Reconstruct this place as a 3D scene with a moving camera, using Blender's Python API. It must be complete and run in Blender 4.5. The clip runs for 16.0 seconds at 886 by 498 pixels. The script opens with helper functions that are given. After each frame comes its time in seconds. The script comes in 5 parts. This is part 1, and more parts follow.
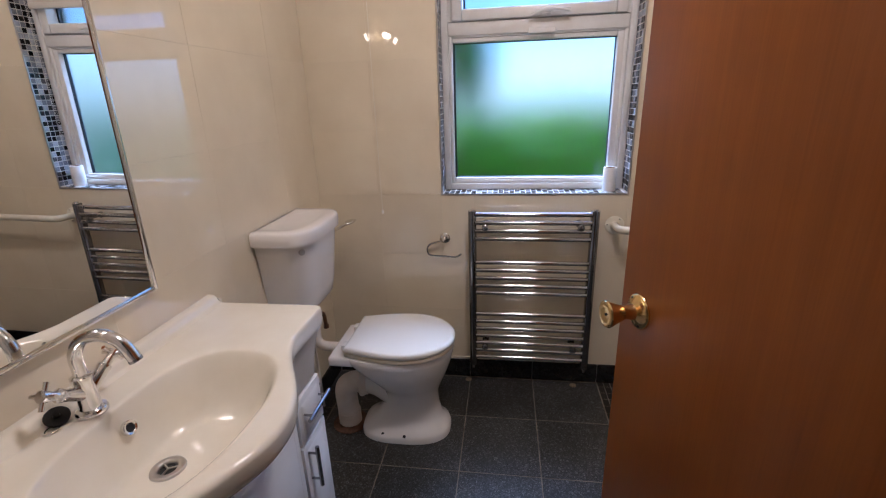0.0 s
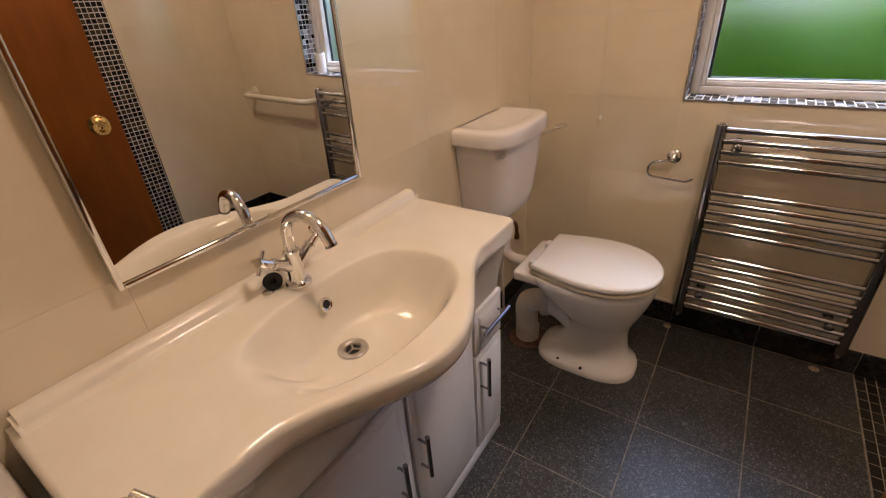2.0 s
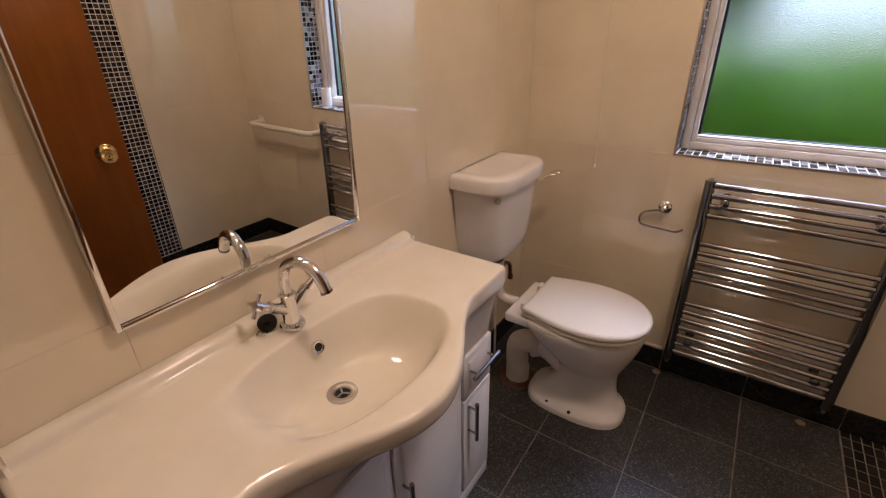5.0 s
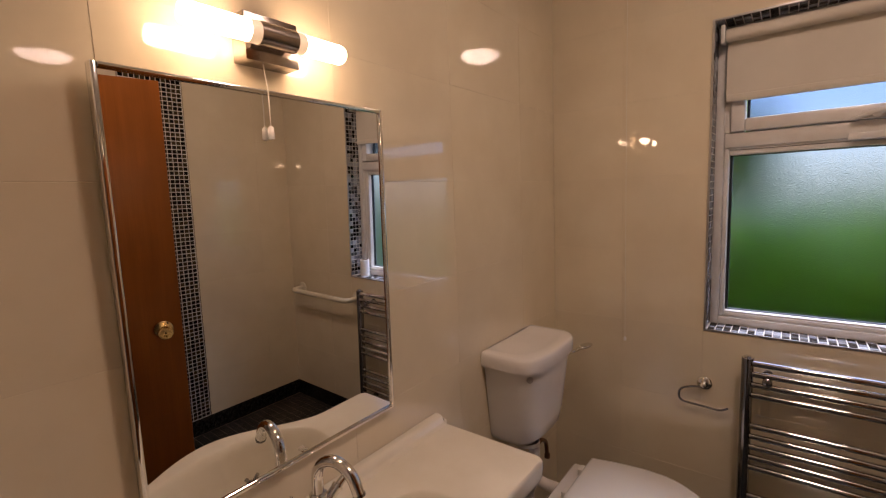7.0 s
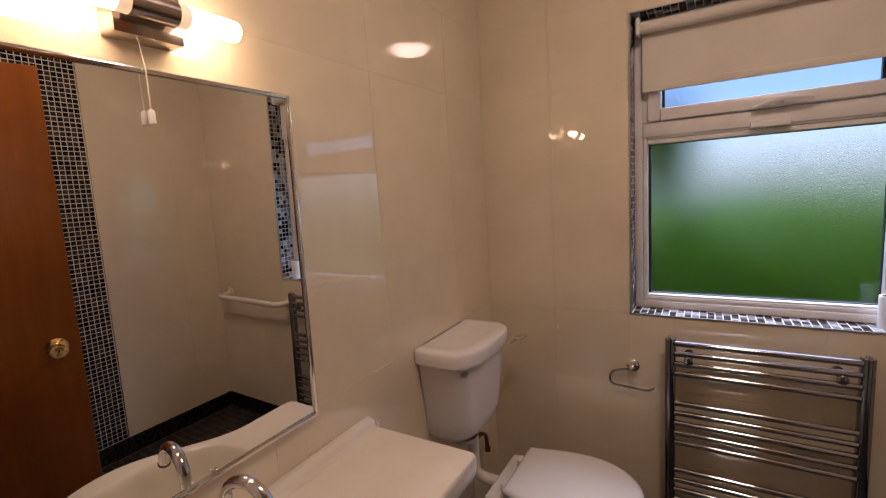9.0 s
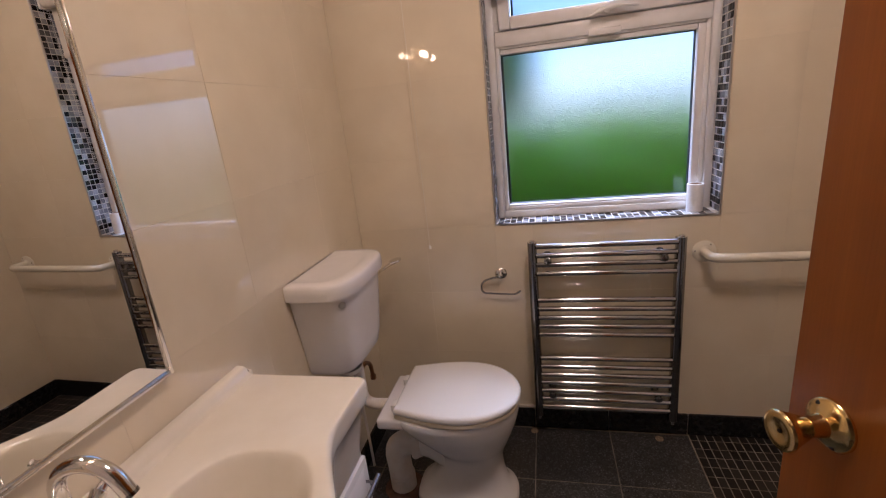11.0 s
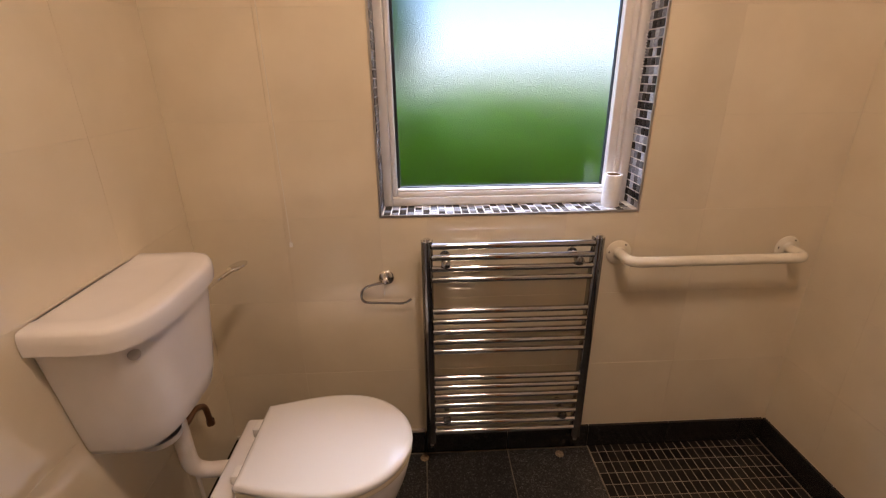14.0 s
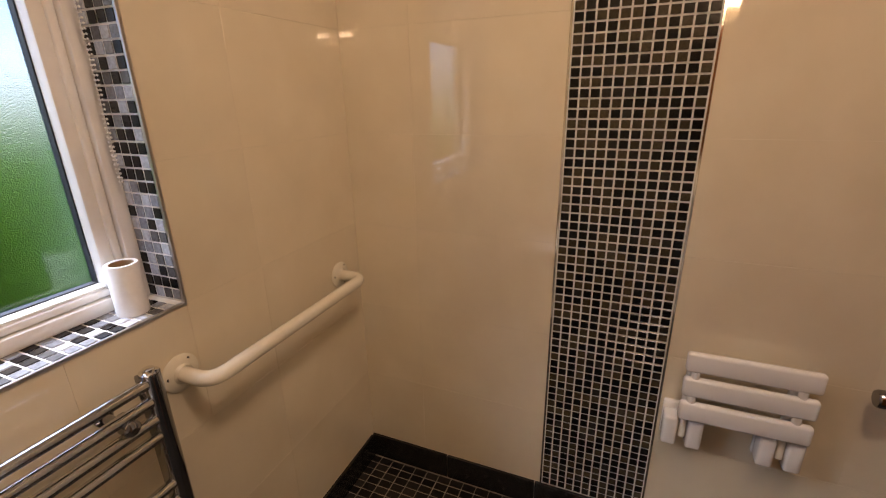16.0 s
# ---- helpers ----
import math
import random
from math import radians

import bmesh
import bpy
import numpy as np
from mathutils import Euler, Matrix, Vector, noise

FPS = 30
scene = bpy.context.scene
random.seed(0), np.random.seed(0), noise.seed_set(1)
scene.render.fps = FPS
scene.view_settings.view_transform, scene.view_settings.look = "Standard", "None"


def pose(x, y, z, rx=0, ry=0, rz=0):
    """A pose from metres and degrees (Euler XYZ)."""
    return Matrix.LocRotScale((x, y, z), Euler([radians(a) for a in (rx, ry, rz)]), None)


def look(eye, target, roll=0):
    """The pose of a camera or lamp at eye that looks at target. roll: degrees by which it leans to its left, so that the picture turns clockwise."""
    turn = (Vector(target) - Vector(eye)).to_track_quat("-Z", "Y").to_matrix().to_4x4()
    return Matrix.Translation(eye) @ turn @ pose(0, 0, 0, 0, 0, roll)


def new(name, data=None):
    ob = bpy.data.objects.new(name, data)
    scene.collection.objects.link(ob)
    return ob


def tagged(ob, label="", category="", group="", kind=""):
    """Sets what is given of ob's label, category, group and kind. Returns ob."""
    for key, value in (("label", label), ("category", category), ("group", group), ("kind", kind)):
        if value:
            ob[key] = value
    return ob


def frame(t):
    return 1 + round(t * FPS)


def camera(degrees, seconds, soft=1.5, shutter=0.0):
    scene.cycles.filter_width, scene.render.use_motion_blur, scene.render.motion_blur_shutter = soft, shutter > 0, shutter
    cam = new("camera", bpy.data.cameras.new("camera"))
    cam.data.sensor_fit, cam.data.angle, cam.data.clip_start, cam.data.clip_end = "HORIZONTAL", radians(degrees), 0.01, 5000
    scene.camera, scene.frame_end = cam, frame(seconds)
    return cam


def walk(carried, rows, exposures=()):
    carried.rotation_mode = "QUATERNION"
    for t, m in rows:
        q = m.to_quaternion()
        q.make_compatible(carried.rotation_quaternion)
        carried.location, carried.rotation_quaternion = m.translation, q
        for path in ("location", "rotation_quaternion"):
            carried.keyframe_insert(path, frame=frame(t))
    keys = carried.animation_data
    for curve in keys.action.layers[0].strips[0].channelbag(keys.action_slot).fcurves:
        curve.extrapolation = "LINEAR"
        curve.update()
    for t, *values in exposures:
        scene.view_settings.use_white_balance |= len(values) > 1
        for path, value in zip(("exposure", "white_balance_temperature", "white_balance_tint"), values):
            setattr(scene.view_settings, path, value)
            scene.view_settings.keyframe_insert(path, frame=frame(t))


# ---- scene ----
cam = camera(89.7, 16.0, soft=1.2)
PATH = [
    (0, (0.866, 0.188, 1.367), (0.598, 2.065, 0.728), -1.9),
    (0.5, (0.843, 0.24, 1.369), (0.207, 2.011, 0.692), -3.3),
    (1, (0.81, 0.29, 1.359), (-0.044, 1.939, 0.616), -4.3),
    (1.5, (0.799, 0.316, 1.339), (-0.197, 1.811, 0.459), -4.5),
    (2, (0.803, 0.336, 1.319), (-0.216, 1.755, 0.346), -4.2),
    (2.5, (0.799, 0.349, 1.292), (-0.163, 1.734, 0.217), -3.5),
    (3, (0.796, 0.354, 1.278), (-0.131, 1.707, 0.134), -2.6),
    (3.2, (0.794, 0.358, 1.272), (-0.116, 1.703, 0.105), -2.2),
    (5.3, (0.818, 0.329, 1.406), (-0.263, 1.818, 0.621), -1.9),
    (5.5, (0.831, 0.322, 1.424), (-0.291, 1.812, 0.702), -2.2),
    (6, (0.817, 0.32, 1.443), (-0.361, 1.849, 0.919), -2.2),
    (6.5, (0.82, 0.316, 1.47), (-0.389, 1.866, 1.099), -2.2),
    (7, (0.819, 0.311, 1.49), (-0.403, 1.876, 1.25), -2.3),
    (7.5, (0.825, 0.314, 1.502), (-0.404, 1.881, 1.319), -2.6),
    (8, (0.832, 0.328, 1.503), (-0.387, 1.905, 1.336), -2.9),
    (8.5, (0.835, 0.349, 1.49), (-0.307, 1.981, 1.314), -3.2),
    (9, (0.835, 0.381, 1.469), (-0.184, 2.083, 1.208), -3.6),
    (9.5, (0.83, 0.397, 1.458), (-0.057, 2.157, 1.118), -3.6),
    (10, (0.82, 0.415, 1.441), (0.081, 2.229, 1.035), -4.3),
    (10.2, (0.824, 0.417, 1.429), (0.141, 2.244, 0.988), -5.3),
    (12.3, (0.703, 0.455, 1.378), (0.483, 2.324, 0.7), -3.2),
    (12.5, (0.704, 0.46, 1.377), (0.487, 2.326, 0.691), -3.2),
    (13, (0.706, 0.53, 1.367), (0.501, 2.387, 0.654), -3.0),
    (13.5, (0.736, 0.684, 1.368), (0.558, 2.533, 0.628), -3.1),
    (14, (0.729, 0.845, 1.364), (0.8, 2.704, 0.631), -0.7),
    (14.5, (0.726, 1.076, 1.365), (1.306, 2.859, 0.668), -1.2),
    (15, (0.785, 1.214, 1.355), (1.813, 2.788, 0.672), -1.6),
    (15.5, (0.836, 1.271, 1.359), (2.196, 2.576, 0.691), 0.5),
    (16, (0.835, 1.353, 1.352), (2.575, 2.087, 0.693), -1.2),
]
EXPOSE = [(0.0, 2.27, 4700, 10), (0.5, 2.24, 4700, 11), (1.5, 2.26, 5600, 14), (2.5, 2.25, 6300, 13), (3.0, 2.44, 5650, 10), (5.5, 1.82, 5950, 18), (6.0, 1.5, 5800, 18), (6.5, 1.45, 5900, 19),
          (7.5, 1.53, 6250, 20), (9.0, 1.6, 5850, 20), (10.0, 1.77, 5500, 20), (12.5, 2.26, 5400, 17), (13.5, 2.25, 6000, 17), (14.5, 2.17, 6500, 19), (15.0, 2.09, 6450, 19), (16.0, 2.17, 6500, 14)]
walk(cam, [(t, look(eye, target, roll)) for t, eye, target, roll in PATH], EXPOSE)
SKY = 0.15
LAMP, LAMP_COLOR = 8.5, (1.0, 0.66, 0.38)
DOME_POWER, DOME_COLOR = 17.0, (1.0, 0.73, 0.53)
MIRROR_TILT, MIRROR_YAW, DOOR_TURN = 0.93, 0.27, 15.0

# ---- world, sun and large lights ----
world = bpy.data.worlds.new("sky")
scene.world = world
world.use_nodes = True
wn = world.node_tree.nodes
sky = wn.new("ShaderNodeTexSky")
sky.sky_type = "NISHITA"
sky.sun_disc = False
sky.sun_elevation = radians(60)
sky.sun_rotation = radians(-10)
sky.dust_density = 0.4
wn["Background"].inputs["Strength"].default_value = SKY
world.node_tree.links.new(sky.outputs["Color"], wn["Background"].inputs["Color"])

sun = new("sun", bpy.data.lights.new("sun", "SUN"))
sun.data.energy, sun.data.angle, sun.data.color = 4.0, radians(75), (0.97, 0.98, 1.0)
sun.matrix_world = look((0.0, 8.0, 11.3), (1.0, 2.3, 1.2))

# ---- materials ----


def material(name, color, rough=0.5, metal=0.0, spec=0.5):
    m = bpy.data.materials.new(name)
    m.use_nodes = True
    p = m.node_tree.nodes["Principled BSDF"]
    p.inputs["Base Color"].default_value = (*color, 1)
    p.inputs["Roughness"].default_value = rough
    p.inputs["Metallic"].default_value = metal
    p.inputs["Specular IOR Level"].default_value = spec
    return m


def node(m, kind, **inputs):
    n = m.node_tree.nodes.new(kind)
    for k, v in inputs.items():
        n.inputs[k.replace("_", " ")].default_value = v
    return n


def wire(m, a, b):
    m.node_tree.links.new(a, b)


def coords(m, scale=(1, 1, 1), space="Object"):
    tc, mp = node(m, "ShaderNodeTexCoord"), node(m, "ShaderNodeMapping")
    mp.inputs["Scale"].default_value = scale
    wire(m, tc.outputs[space], mp.inputs["Vector"])
    return mp.outputs["Vector"]


def world_coords(m, scale=(1, 1, 1)):
    g, mp = node(m, "ShaderNodeNewGeometry"), node(m, "ShaderNodeMapping")
    mp.inputs["Scale"].default_value = scale
    wire(m, g.outputs["Position"], mp.inputs["Vector"])
    return mp.outputs["Vector"]


def noise_of(m, vec, scale, detail=4.0, rough=0.55):
    n = node(m, "ShaderNodeTexNoise", Scale=scale, Detail=detail, Roughness=rough)
    wire(m, vec, n.inputs["Vector"])
    return n.outputs["Fac"]


def ramp(m, fac, stops):
    r = node(m, "ShaderNodeValToRGB")
    e = r.color_ramp.elements
    while len(e) < len(stops):
        e.new(0.5)
    for el, (at, c) in zip(e, stops):
        el.position = at
        el.color = (*c, 1) if len(c) == 3 else c
    wire(m, fac, r.inputs["Fac"])
    return r.outputs["Color"]


def mix(m, a, b, fac, mode="MIX"):
    n = m.node_tree.nodes.new("ShaderNodeMix")
    n.data_type, n.blend_type = "RGBA", mode
    for s, v in ((n.inputs[0], fac), (n.inputs[6], a), (n.inputs[7], b)):
        if hasattr(v, "is_linked"):
            wire(m, v, s)
        else:
            s.default_value = v if isinstance(v, float) else (*v, 1)
    return n.outputs[2]


def base(m, socket):
    wire(m, socket, m.node_tree.nodes["Principled BSDF"].inputs["Base Color"])


def bump(m, height, strength, dist=0.002):
    b = node(m, "ShaderNodeBump", Strength=strength, Distance=dist)
    wire(m, height, b.inputs["Height"])
    wire(m, b.outputs["Normal"], m.node_tree.nodes["Principled BSDF"].inputs["Normal"])


def roughen(m, fac, lo, hi):
    r = node(m, "ShaderNodeMapRange")
    r.inputs["To Min"].default_value, r.inputs["To Max"].default_value = lo, hi
    wire(m, fac, r.inputs["Value"])
    wire(m, r.outputs["Result"], m.node_tree.nodes["Principled BSDF"].inputs["Roughness"])


# glossy ivory wall tile, faint clouding, slightly uneven glaze
TILE = material("ivory_wall_tile", (0.7, 0.62, 0.5), 0.03)
TILE.node_tree.nodes["Principled BSDF"].inputs["IOR"].default_value = 2.0
v = world_coords(TILE)
cloud = ramp(TILE, noise_of(TILE, v, 5.0, 6.0), [(0.3, (0.735, 0.64, 0.465)), (0.7, (0.80, 0.71, 0.53))])
info = node(TILE, "ShaderNodeObjectInfo")
shade = ramp(TILE, info.outputs["Random"], [(0.0, (0.955, 0.955, 0.955)), (1.0, (1, 1, 1))])
base(TILE, mix(TILE, cloud, shade, 1.0, "MULTIPLY"))
bump(TILE, noise_of(TILE, v, 3.2, 2.0), 0.03, 0.003)
roughen(TILE, noise_of(TILE, v, 22.0, 5.0), 0.008, 0.03)

GROUT = material("cream_grout", (0.52, 0.46, 0.38), 0.85)
base(GROUT, ramp(GROUT, noise_of(GROUT, world_coords(GROUT), 9.0, 6.0), [(0.3, (0.60, 0.52, 0.39)), (0.7, (0.74, 0.66, 0.51))]))

# dark speckled floor tile
FLOORT = material("dark_speckled_tile", (0.03, 0.03, 0.03), 0.35)
v = world_coords(FLOORT)
vor = node(FLOORT, "ShaderNodeTexVoronoi", Scale=230.0)
wire(FLOORT, v, vor.inputs["Vector"])
speck = ramp(FLOORT, vor.outputs["Color"], [(0.0, (0.013, 0.013, 0.013)), (0.45, (0.027, 0.027, 0.026)), (0.72, (0.06, 0.061, 0.06)), (1.0, (0.19, 0.19, 0.18))])
large = ramp(FLOORT, noise_of(FLOORT, v, 6.0, 5.0), [(0.3, (0.58, 0.59, 0.60)), (0.7, (1.0, 1.0, 0.98))])
info = node(FLOORT, "ShaderNodeObjectInfo")
each = ramp(FLOORT, info.outputs["Random"], [(0.0, (0.85, 0.85, 0.85)), (1.0, (1.1, 1.1, 1.1))])
base(FLOORT, mix(FLOORT, mix(FLOORT, speck, large, 1.0, "MULTIPLY"), each, 1.0, "MULTIPLY"))
roughen(FLOORT, noise_of(FLOORT, v, 40.0, 5.0), 0.22, 0.42)
bump(FLOORT, vor.outputs["Distance"], 0.12, 0.0006)

FGROUT = material("grey_floor_grout", (0.2, 0.18, 0.15), 0.9)
base(FGROUT, ramp(FGROUT, noise_of(FGROUT, world_coords(FGROUT), 14.0, 6.0), [(0.3, (0.10, 0.085, 0.06)), (0.7, (0.28, 0.245, 0.19))]))

DGROUT = material("dark_mosaic_grout", (0.1, 0.09, 0.075), 0.9)
base(DGROUT, ramp(DGROUT, noise_of(DGROUT, world_coords(DGROUT), 14.0, 6.0), [(0.3, (0.15, 0.125, 0.095)), (0.7, (0.33, 0.285, 0.225))]))

SKIRT = material("black_skirting_tile", (0.012, 0.012, 0.012), 0.22)
base(SKIRT, ramp(SKIRT, noise_of(SKIRT, world_coords(SKIRT), 60.0, 5.0), [(0.3, (0.008, 0.008, 0.008)), (0.75, (0.024, 0.023, 0.022))]))


def mosaic(name, joined, stops, rough):
    m = material(name, (0.02, 0.02, 0.02), rough, spec=0.32)
    src = node(m, "ShaderNodeNewGeometry").outputs["Random Per Island"] if joined else node(m, "ShaderNodeObjectInfo").outputs["Random"]
    r = node(m, "ShaderNodeValToRGB")
    r.color_ramp.interpolation = "CONSTANT"
    e = r.color_ramp.elements
    while len(e) < len(stops):
        e.new(0.5)
    for el, (at, c) in zip(e, stops):
        el.position, el.color = at, (*c, 1)
    wire(m, src, r.inputs["Fac"])
    n = ramp(m, noise_of(m, world_coords(m), 160.0, 3.0), [(0.3, (0.75, 0.75, 0.75)), (0.7, (1.2, 1.2, 1.2))])
    base(m, mix(m, r.outputs["Color"], n, 1.0, "MULTIPLY"))
    return m


GLASS_MIX = [(0.0, (0.003, 0.003, 0.0035)), (0.52, (0.040, 0.031, 0.018)), (0.72, (0.060, 0.046, 0.026)), (0.86, (0.020, 0.018, 0.016)), (0.95, (0.065, 0.052, 0.034))]
MOSAIC = mosaic("black_brown_mosaic_tile", False, GLASS_MIX, 0.18)
MOSAIC_J = mosaic("black_brown_mosaic_field", True, GLASS_MIX, 0.18)
# black and grey tiles, greys raised and blued for the window's gleam on them
REVEAL_GLEAM_MIX = [(0.0, (0.006, 0.006, 0.008)), (0.34, (0.24, 0.25, 0.28)), (0.58, (0.10, 0.10, 0.105)), (0.70, (0.46, 0.48, 0.53)), (0.92, (0.025, 0.024, 0.024))]
REVEAL = mosaic("window_lit_reveal_mosaic", False, REVEAL_GLEAM_MIX, 0.2)
REVEAL_J = mosaic("window_lit_reveal_field", True, REVEAL_GLEAM_MIX, 0.2)
FM = [(0.0, (0.008, 0.008, 0.008)), (0.5, (0.014, 0.013, 0.012)), (0.8, (0.022, 0.02, 0.018))]
FMOS = mosaic("black_floor_mosaic_tile", False, FM, 0.28)
FMOS_J = mosaic("black_floor_mosaic_field", True, FM, 0.28)
MGROUT = material("pale_mosaic_grout", (0.55, 0.5, 0.43), 0.85)
base(MGROUT, ramp(MGROUT, noise_of(MGROUT, world_coords(MGROUT), 30.0, 4.0), [(0.3, (0.64, 0.61, 0.56)), (0.7, (0.80, 0.78, 0.74))]))

PAINT = material("white_ceiling_paint", (0.8, 0.79, 0.76), 0.9)
base(PAINT, ramp(PAINT, noise_of(PAINT, world_coords(PAINT), 8.0, 5.0), [(0.3, (0.74, 0.73, 0.70)), (0.7, (0.82, 0.81, 0.79))]))
PLASTER = material("pale_hall_plaster", (0.62, 0.57, 0.5), 0.9)
base(PLASTER, ramp(PLASTER, noise_of(PLASTER, world_coords(PLASTER), 6.0, 5.0), [(0.3, (0.56, 0.51, 0.44)), (0.7, (0.64, 0.6, 0.53))]))
CARPET = material("brown_hall_carpet", (0.12, 0.09, 0.06), 0.95)
base(CARPET, ramp(CARPET, noise_of(CARPET, world_coords(CARPET), 120.0, 4.0), [(0.3, (0.08, 0.06, 0.04)), (0.7, (0.16, 0.12, 0.085))]))

CERAMIC = material("white_glazed_ceramic", (0.80, 0.775, 0.74), 0.07)
v = world_coords(CERAMIC)
base(CERAMIC, ramp(CERAMIC, noise_of(CERAMIC, v, 7.0, 5.0), [(0.3, (0.765, 0.735, 0.695)), (0.75, (0.815, 0.79, 0.76))]))
roughen(CERAMIC, noise_of(CERAMIC, v, 30.0, 4.0), 0.05, 0.12)
BASIN = material("cream_white_basin_ceramic", (0.8, 0.75, 0.68), 0.08)
v = world_coords(BASIN)
base(BASIN, ramp(BASIN, noise_of(BASIN, v, 9.0, 6.0), [(0.25, (0.755, 0.70, 0.575)), (0.7, (0.82, 0.775, 0.665))]))
roughen(BASIN, noise_of(BASIN, v, 26.0, 5.0), 0.06, 0.16)
SEATP = material("white_seat_plastic", (0.79, 0.77, 0.73), 0.16)
roughen(SEATP, noise_of(SEATP, world_coords(SEATP), 18.0, 4.0), 0.04, 0.10)
LIDP = material("glossy_lid_plastic", (0.79, 0.77, 0.73), 0.03)
roughen(LIDP, noise_of(LIDP, world_coords(LIDP), 18.0, 4.0), 0.012, 0.035)
CREAM_SEAT = material("yellowed_seat_plastic", (0.70, 0.62, 0.47), 0.22)
WASTE = material("white_waste_plastic", (0.70, 0.65, 0.585), 0.34)
base(WASTE, ramp(WASTE, noise_of(WASTE, world_coords(WASTE), 16.0, 5.0), [(0.3, (0.62, 0.55, 0.47)), (0.7, (0.72, 0.68, 0.62))]))
RAILP = material("cream_coated_rail", (0.76, 0.71, 0.58), 0.25)
base(RAILP, ramp(RAILP, noise_of(RAILP, world_coords(RAILP), 20.0, 5.0), [(0.3, (0.71, 0.655, 0.52)), (0.7, (0.78, 0.735, 0.61))]))
GLOSSW = material("white_gloss_cabinet", (0.78, 0.765, 0.745), 0.16)
v = world_coords(GLOSSW)
base(GLOSSW, ramp(GLOSSW, noise_of(GLOSSW, v, 5.0, 6.0), [(0.3, (0.72, 0.705, 0.685)), (0.7, (0.79, 0.78, 0.765))]))
roughen(GLOSSW, noise_of(GLOSSW, v, 14.0, 5.0), 0.12, 0.24)
PVC = material("white_window_plastic", (0.78, 0.76, 0.73), 0.28)
base(PVC, ramp(PVC, noise_of(PVC, world_coords(PVC), 12.0, 5.0), [(0.3, (0.72, 0.69, 0.65)), (0.7, (0.80, 0.785, 0.76))]))
CHROME = material("polished_chrome", (0.78, 0.77, 0.76), 0.07, 1.0)
roughen(CHROME, noise_of(CHROME, world_coords(CHROME), 60.0, 4.0), 0.04, 0.13)
STEEL = material("brushed_steel_trim", (0.55, 0.53, 0.51), 0.28, 1.0)
# bars' chrome tinted darker, in place of the dark floor and room they mirror
BARC = material("radiator_chrome", (0.56, 0.55, 0.54), 0.07, 1.0)
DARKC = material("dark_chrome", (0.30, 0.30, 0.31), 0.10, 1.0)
BRONZE = material("brushed_bronze_chrome", (0.42, 0.36, 0.32), 0.22, 1.0)
roughen(BRONZE, noise_of(BRONZE, world_coords(BRONZE, (40, 4, 400)), 1.0, 3.0), 0.14, 0.30)
BRASS = material("polished_brass", (0.78, 0.57, 0.24), 0.13, 1.0)
roughen(BRASS, noise_of(BRASS, world_coords(BRASS), 70.0, 5.0), 0.08, 0.26)
COPPER = material("tarnished_copper", (0.22, 0.12, 0.07), 0.45, 0.8)
RUBBER = material("black_rubber", (0.008, 0.008, 0.008), 0.55, spec=0.2)
DARK = material("dark_hole", (0.01, 0.009, 0.008), 0.7)
RUST = material("rusty_brown_collar", (0.12, 0.055, 0.03), 0.7)
base(RUST, ramp(RUST, noise_of(RUST, world_coords(RUST), 40.0, 6.0), [(0.3, (0.06, 0.03, 0.02)), (0.7, (0.17, 0.085, 0.05))]))
YELLOW = material("yellow_sealant", (0.62, 0.44, 0.06), 0.6)
BLIND = material("cream_blind_fabric", (0.70, 0.65, 0.56), 0.85)
v = world_coords(BLIND)
base(BLIND, ramp(BLIND, noise_of(BLIND, v, 4.0, 5.0), [(0.3, (0.64, 0.59, 0.50)), (0.7, (0.72, 0.675, 0.59))]))
bump(BLIND, noise_of(BLIND, world_coords(BLIND, (900, 900, 900)), 1.0, 2.0), 0.25, 0.0006)
CARD = material("brown_card", (0.30, 0.20, 0.12), 0.9)
TISSUE = material("white_tissue_paper", (0.82, 0.81, 0.80), 0.9)
base(TISSUE, ramp(TISSUE, noise_of(TISSUE, world_coords(TISSUE), 90.0, 4.0), [(0.3, (0.77, 0.76, 0.75)), (0.7, (0.83, 0.82, 0.81))]))
TOWEL = material("pale_green_towel", (0.62, 0.66, 0.56), 0.95)
v = world_coords(TOWEL)
base(TOWEL, ramp(TOWEL, noise_of(TOWEL, v, 260.0, 4.0), [(0.3, (0.74, 0.75, 0.65)), (0.7, (0.88, 0.88, 0.80))]))
bump(TOWEL, noise_of(TOWEL, v, 330.0, 3.0), 0.6, 0.003)
GASKET = material("black_window_gasket", (0.012, 0.014, 0.02), 0.5)
SILICONE = material("aged_cream_sealant", (0.55, 0.49, 0.40), 0.5)
PATCH = material("brown_floor_filler", (0.26, 0.19, 0.11), 0.7)
base(PATCH, ramp(PATCH, noise_of(PATCH, world_coords(PATCH), 120.0, 4.0), [(0.3, (0.12, 0.08, 0.045)), (0.7, (0.36, 0.28, 0.18))]))
PLUGC = material("grey_plastic", (0.42, 0.40, 0.37), 0.5)
CORD = material("white_cord", (0.70, 0.66, 0.58), 0.8)

# reddish-brown stained door veneer with fine upright grain
WOOD = material("stained_wood_veneer", (0.2, 0.07, 0.02), 0.33, spec=0.3)
v = coords(WOOD, (1.0, 9.0, 0.55))
g1 = noise_of(WOOD, v, 3.4, 7.0, 0.55)
g2 = noise_of(WOOD, coords(WOOD, (1.0, 70.0, 1.6)), 4.0, 4.0, 0.6)
g3 = noise_of(WOOD, coords(WOOD), 3.0, 4.0, 0.55)
c1 = ramp(WOOD, g1, [(0.25, (0.225, 0.066, 0.006)), (0.5, (0.262, 0.080, 0.0075)), (0.78, (0.305, 0.097, 0.010))])
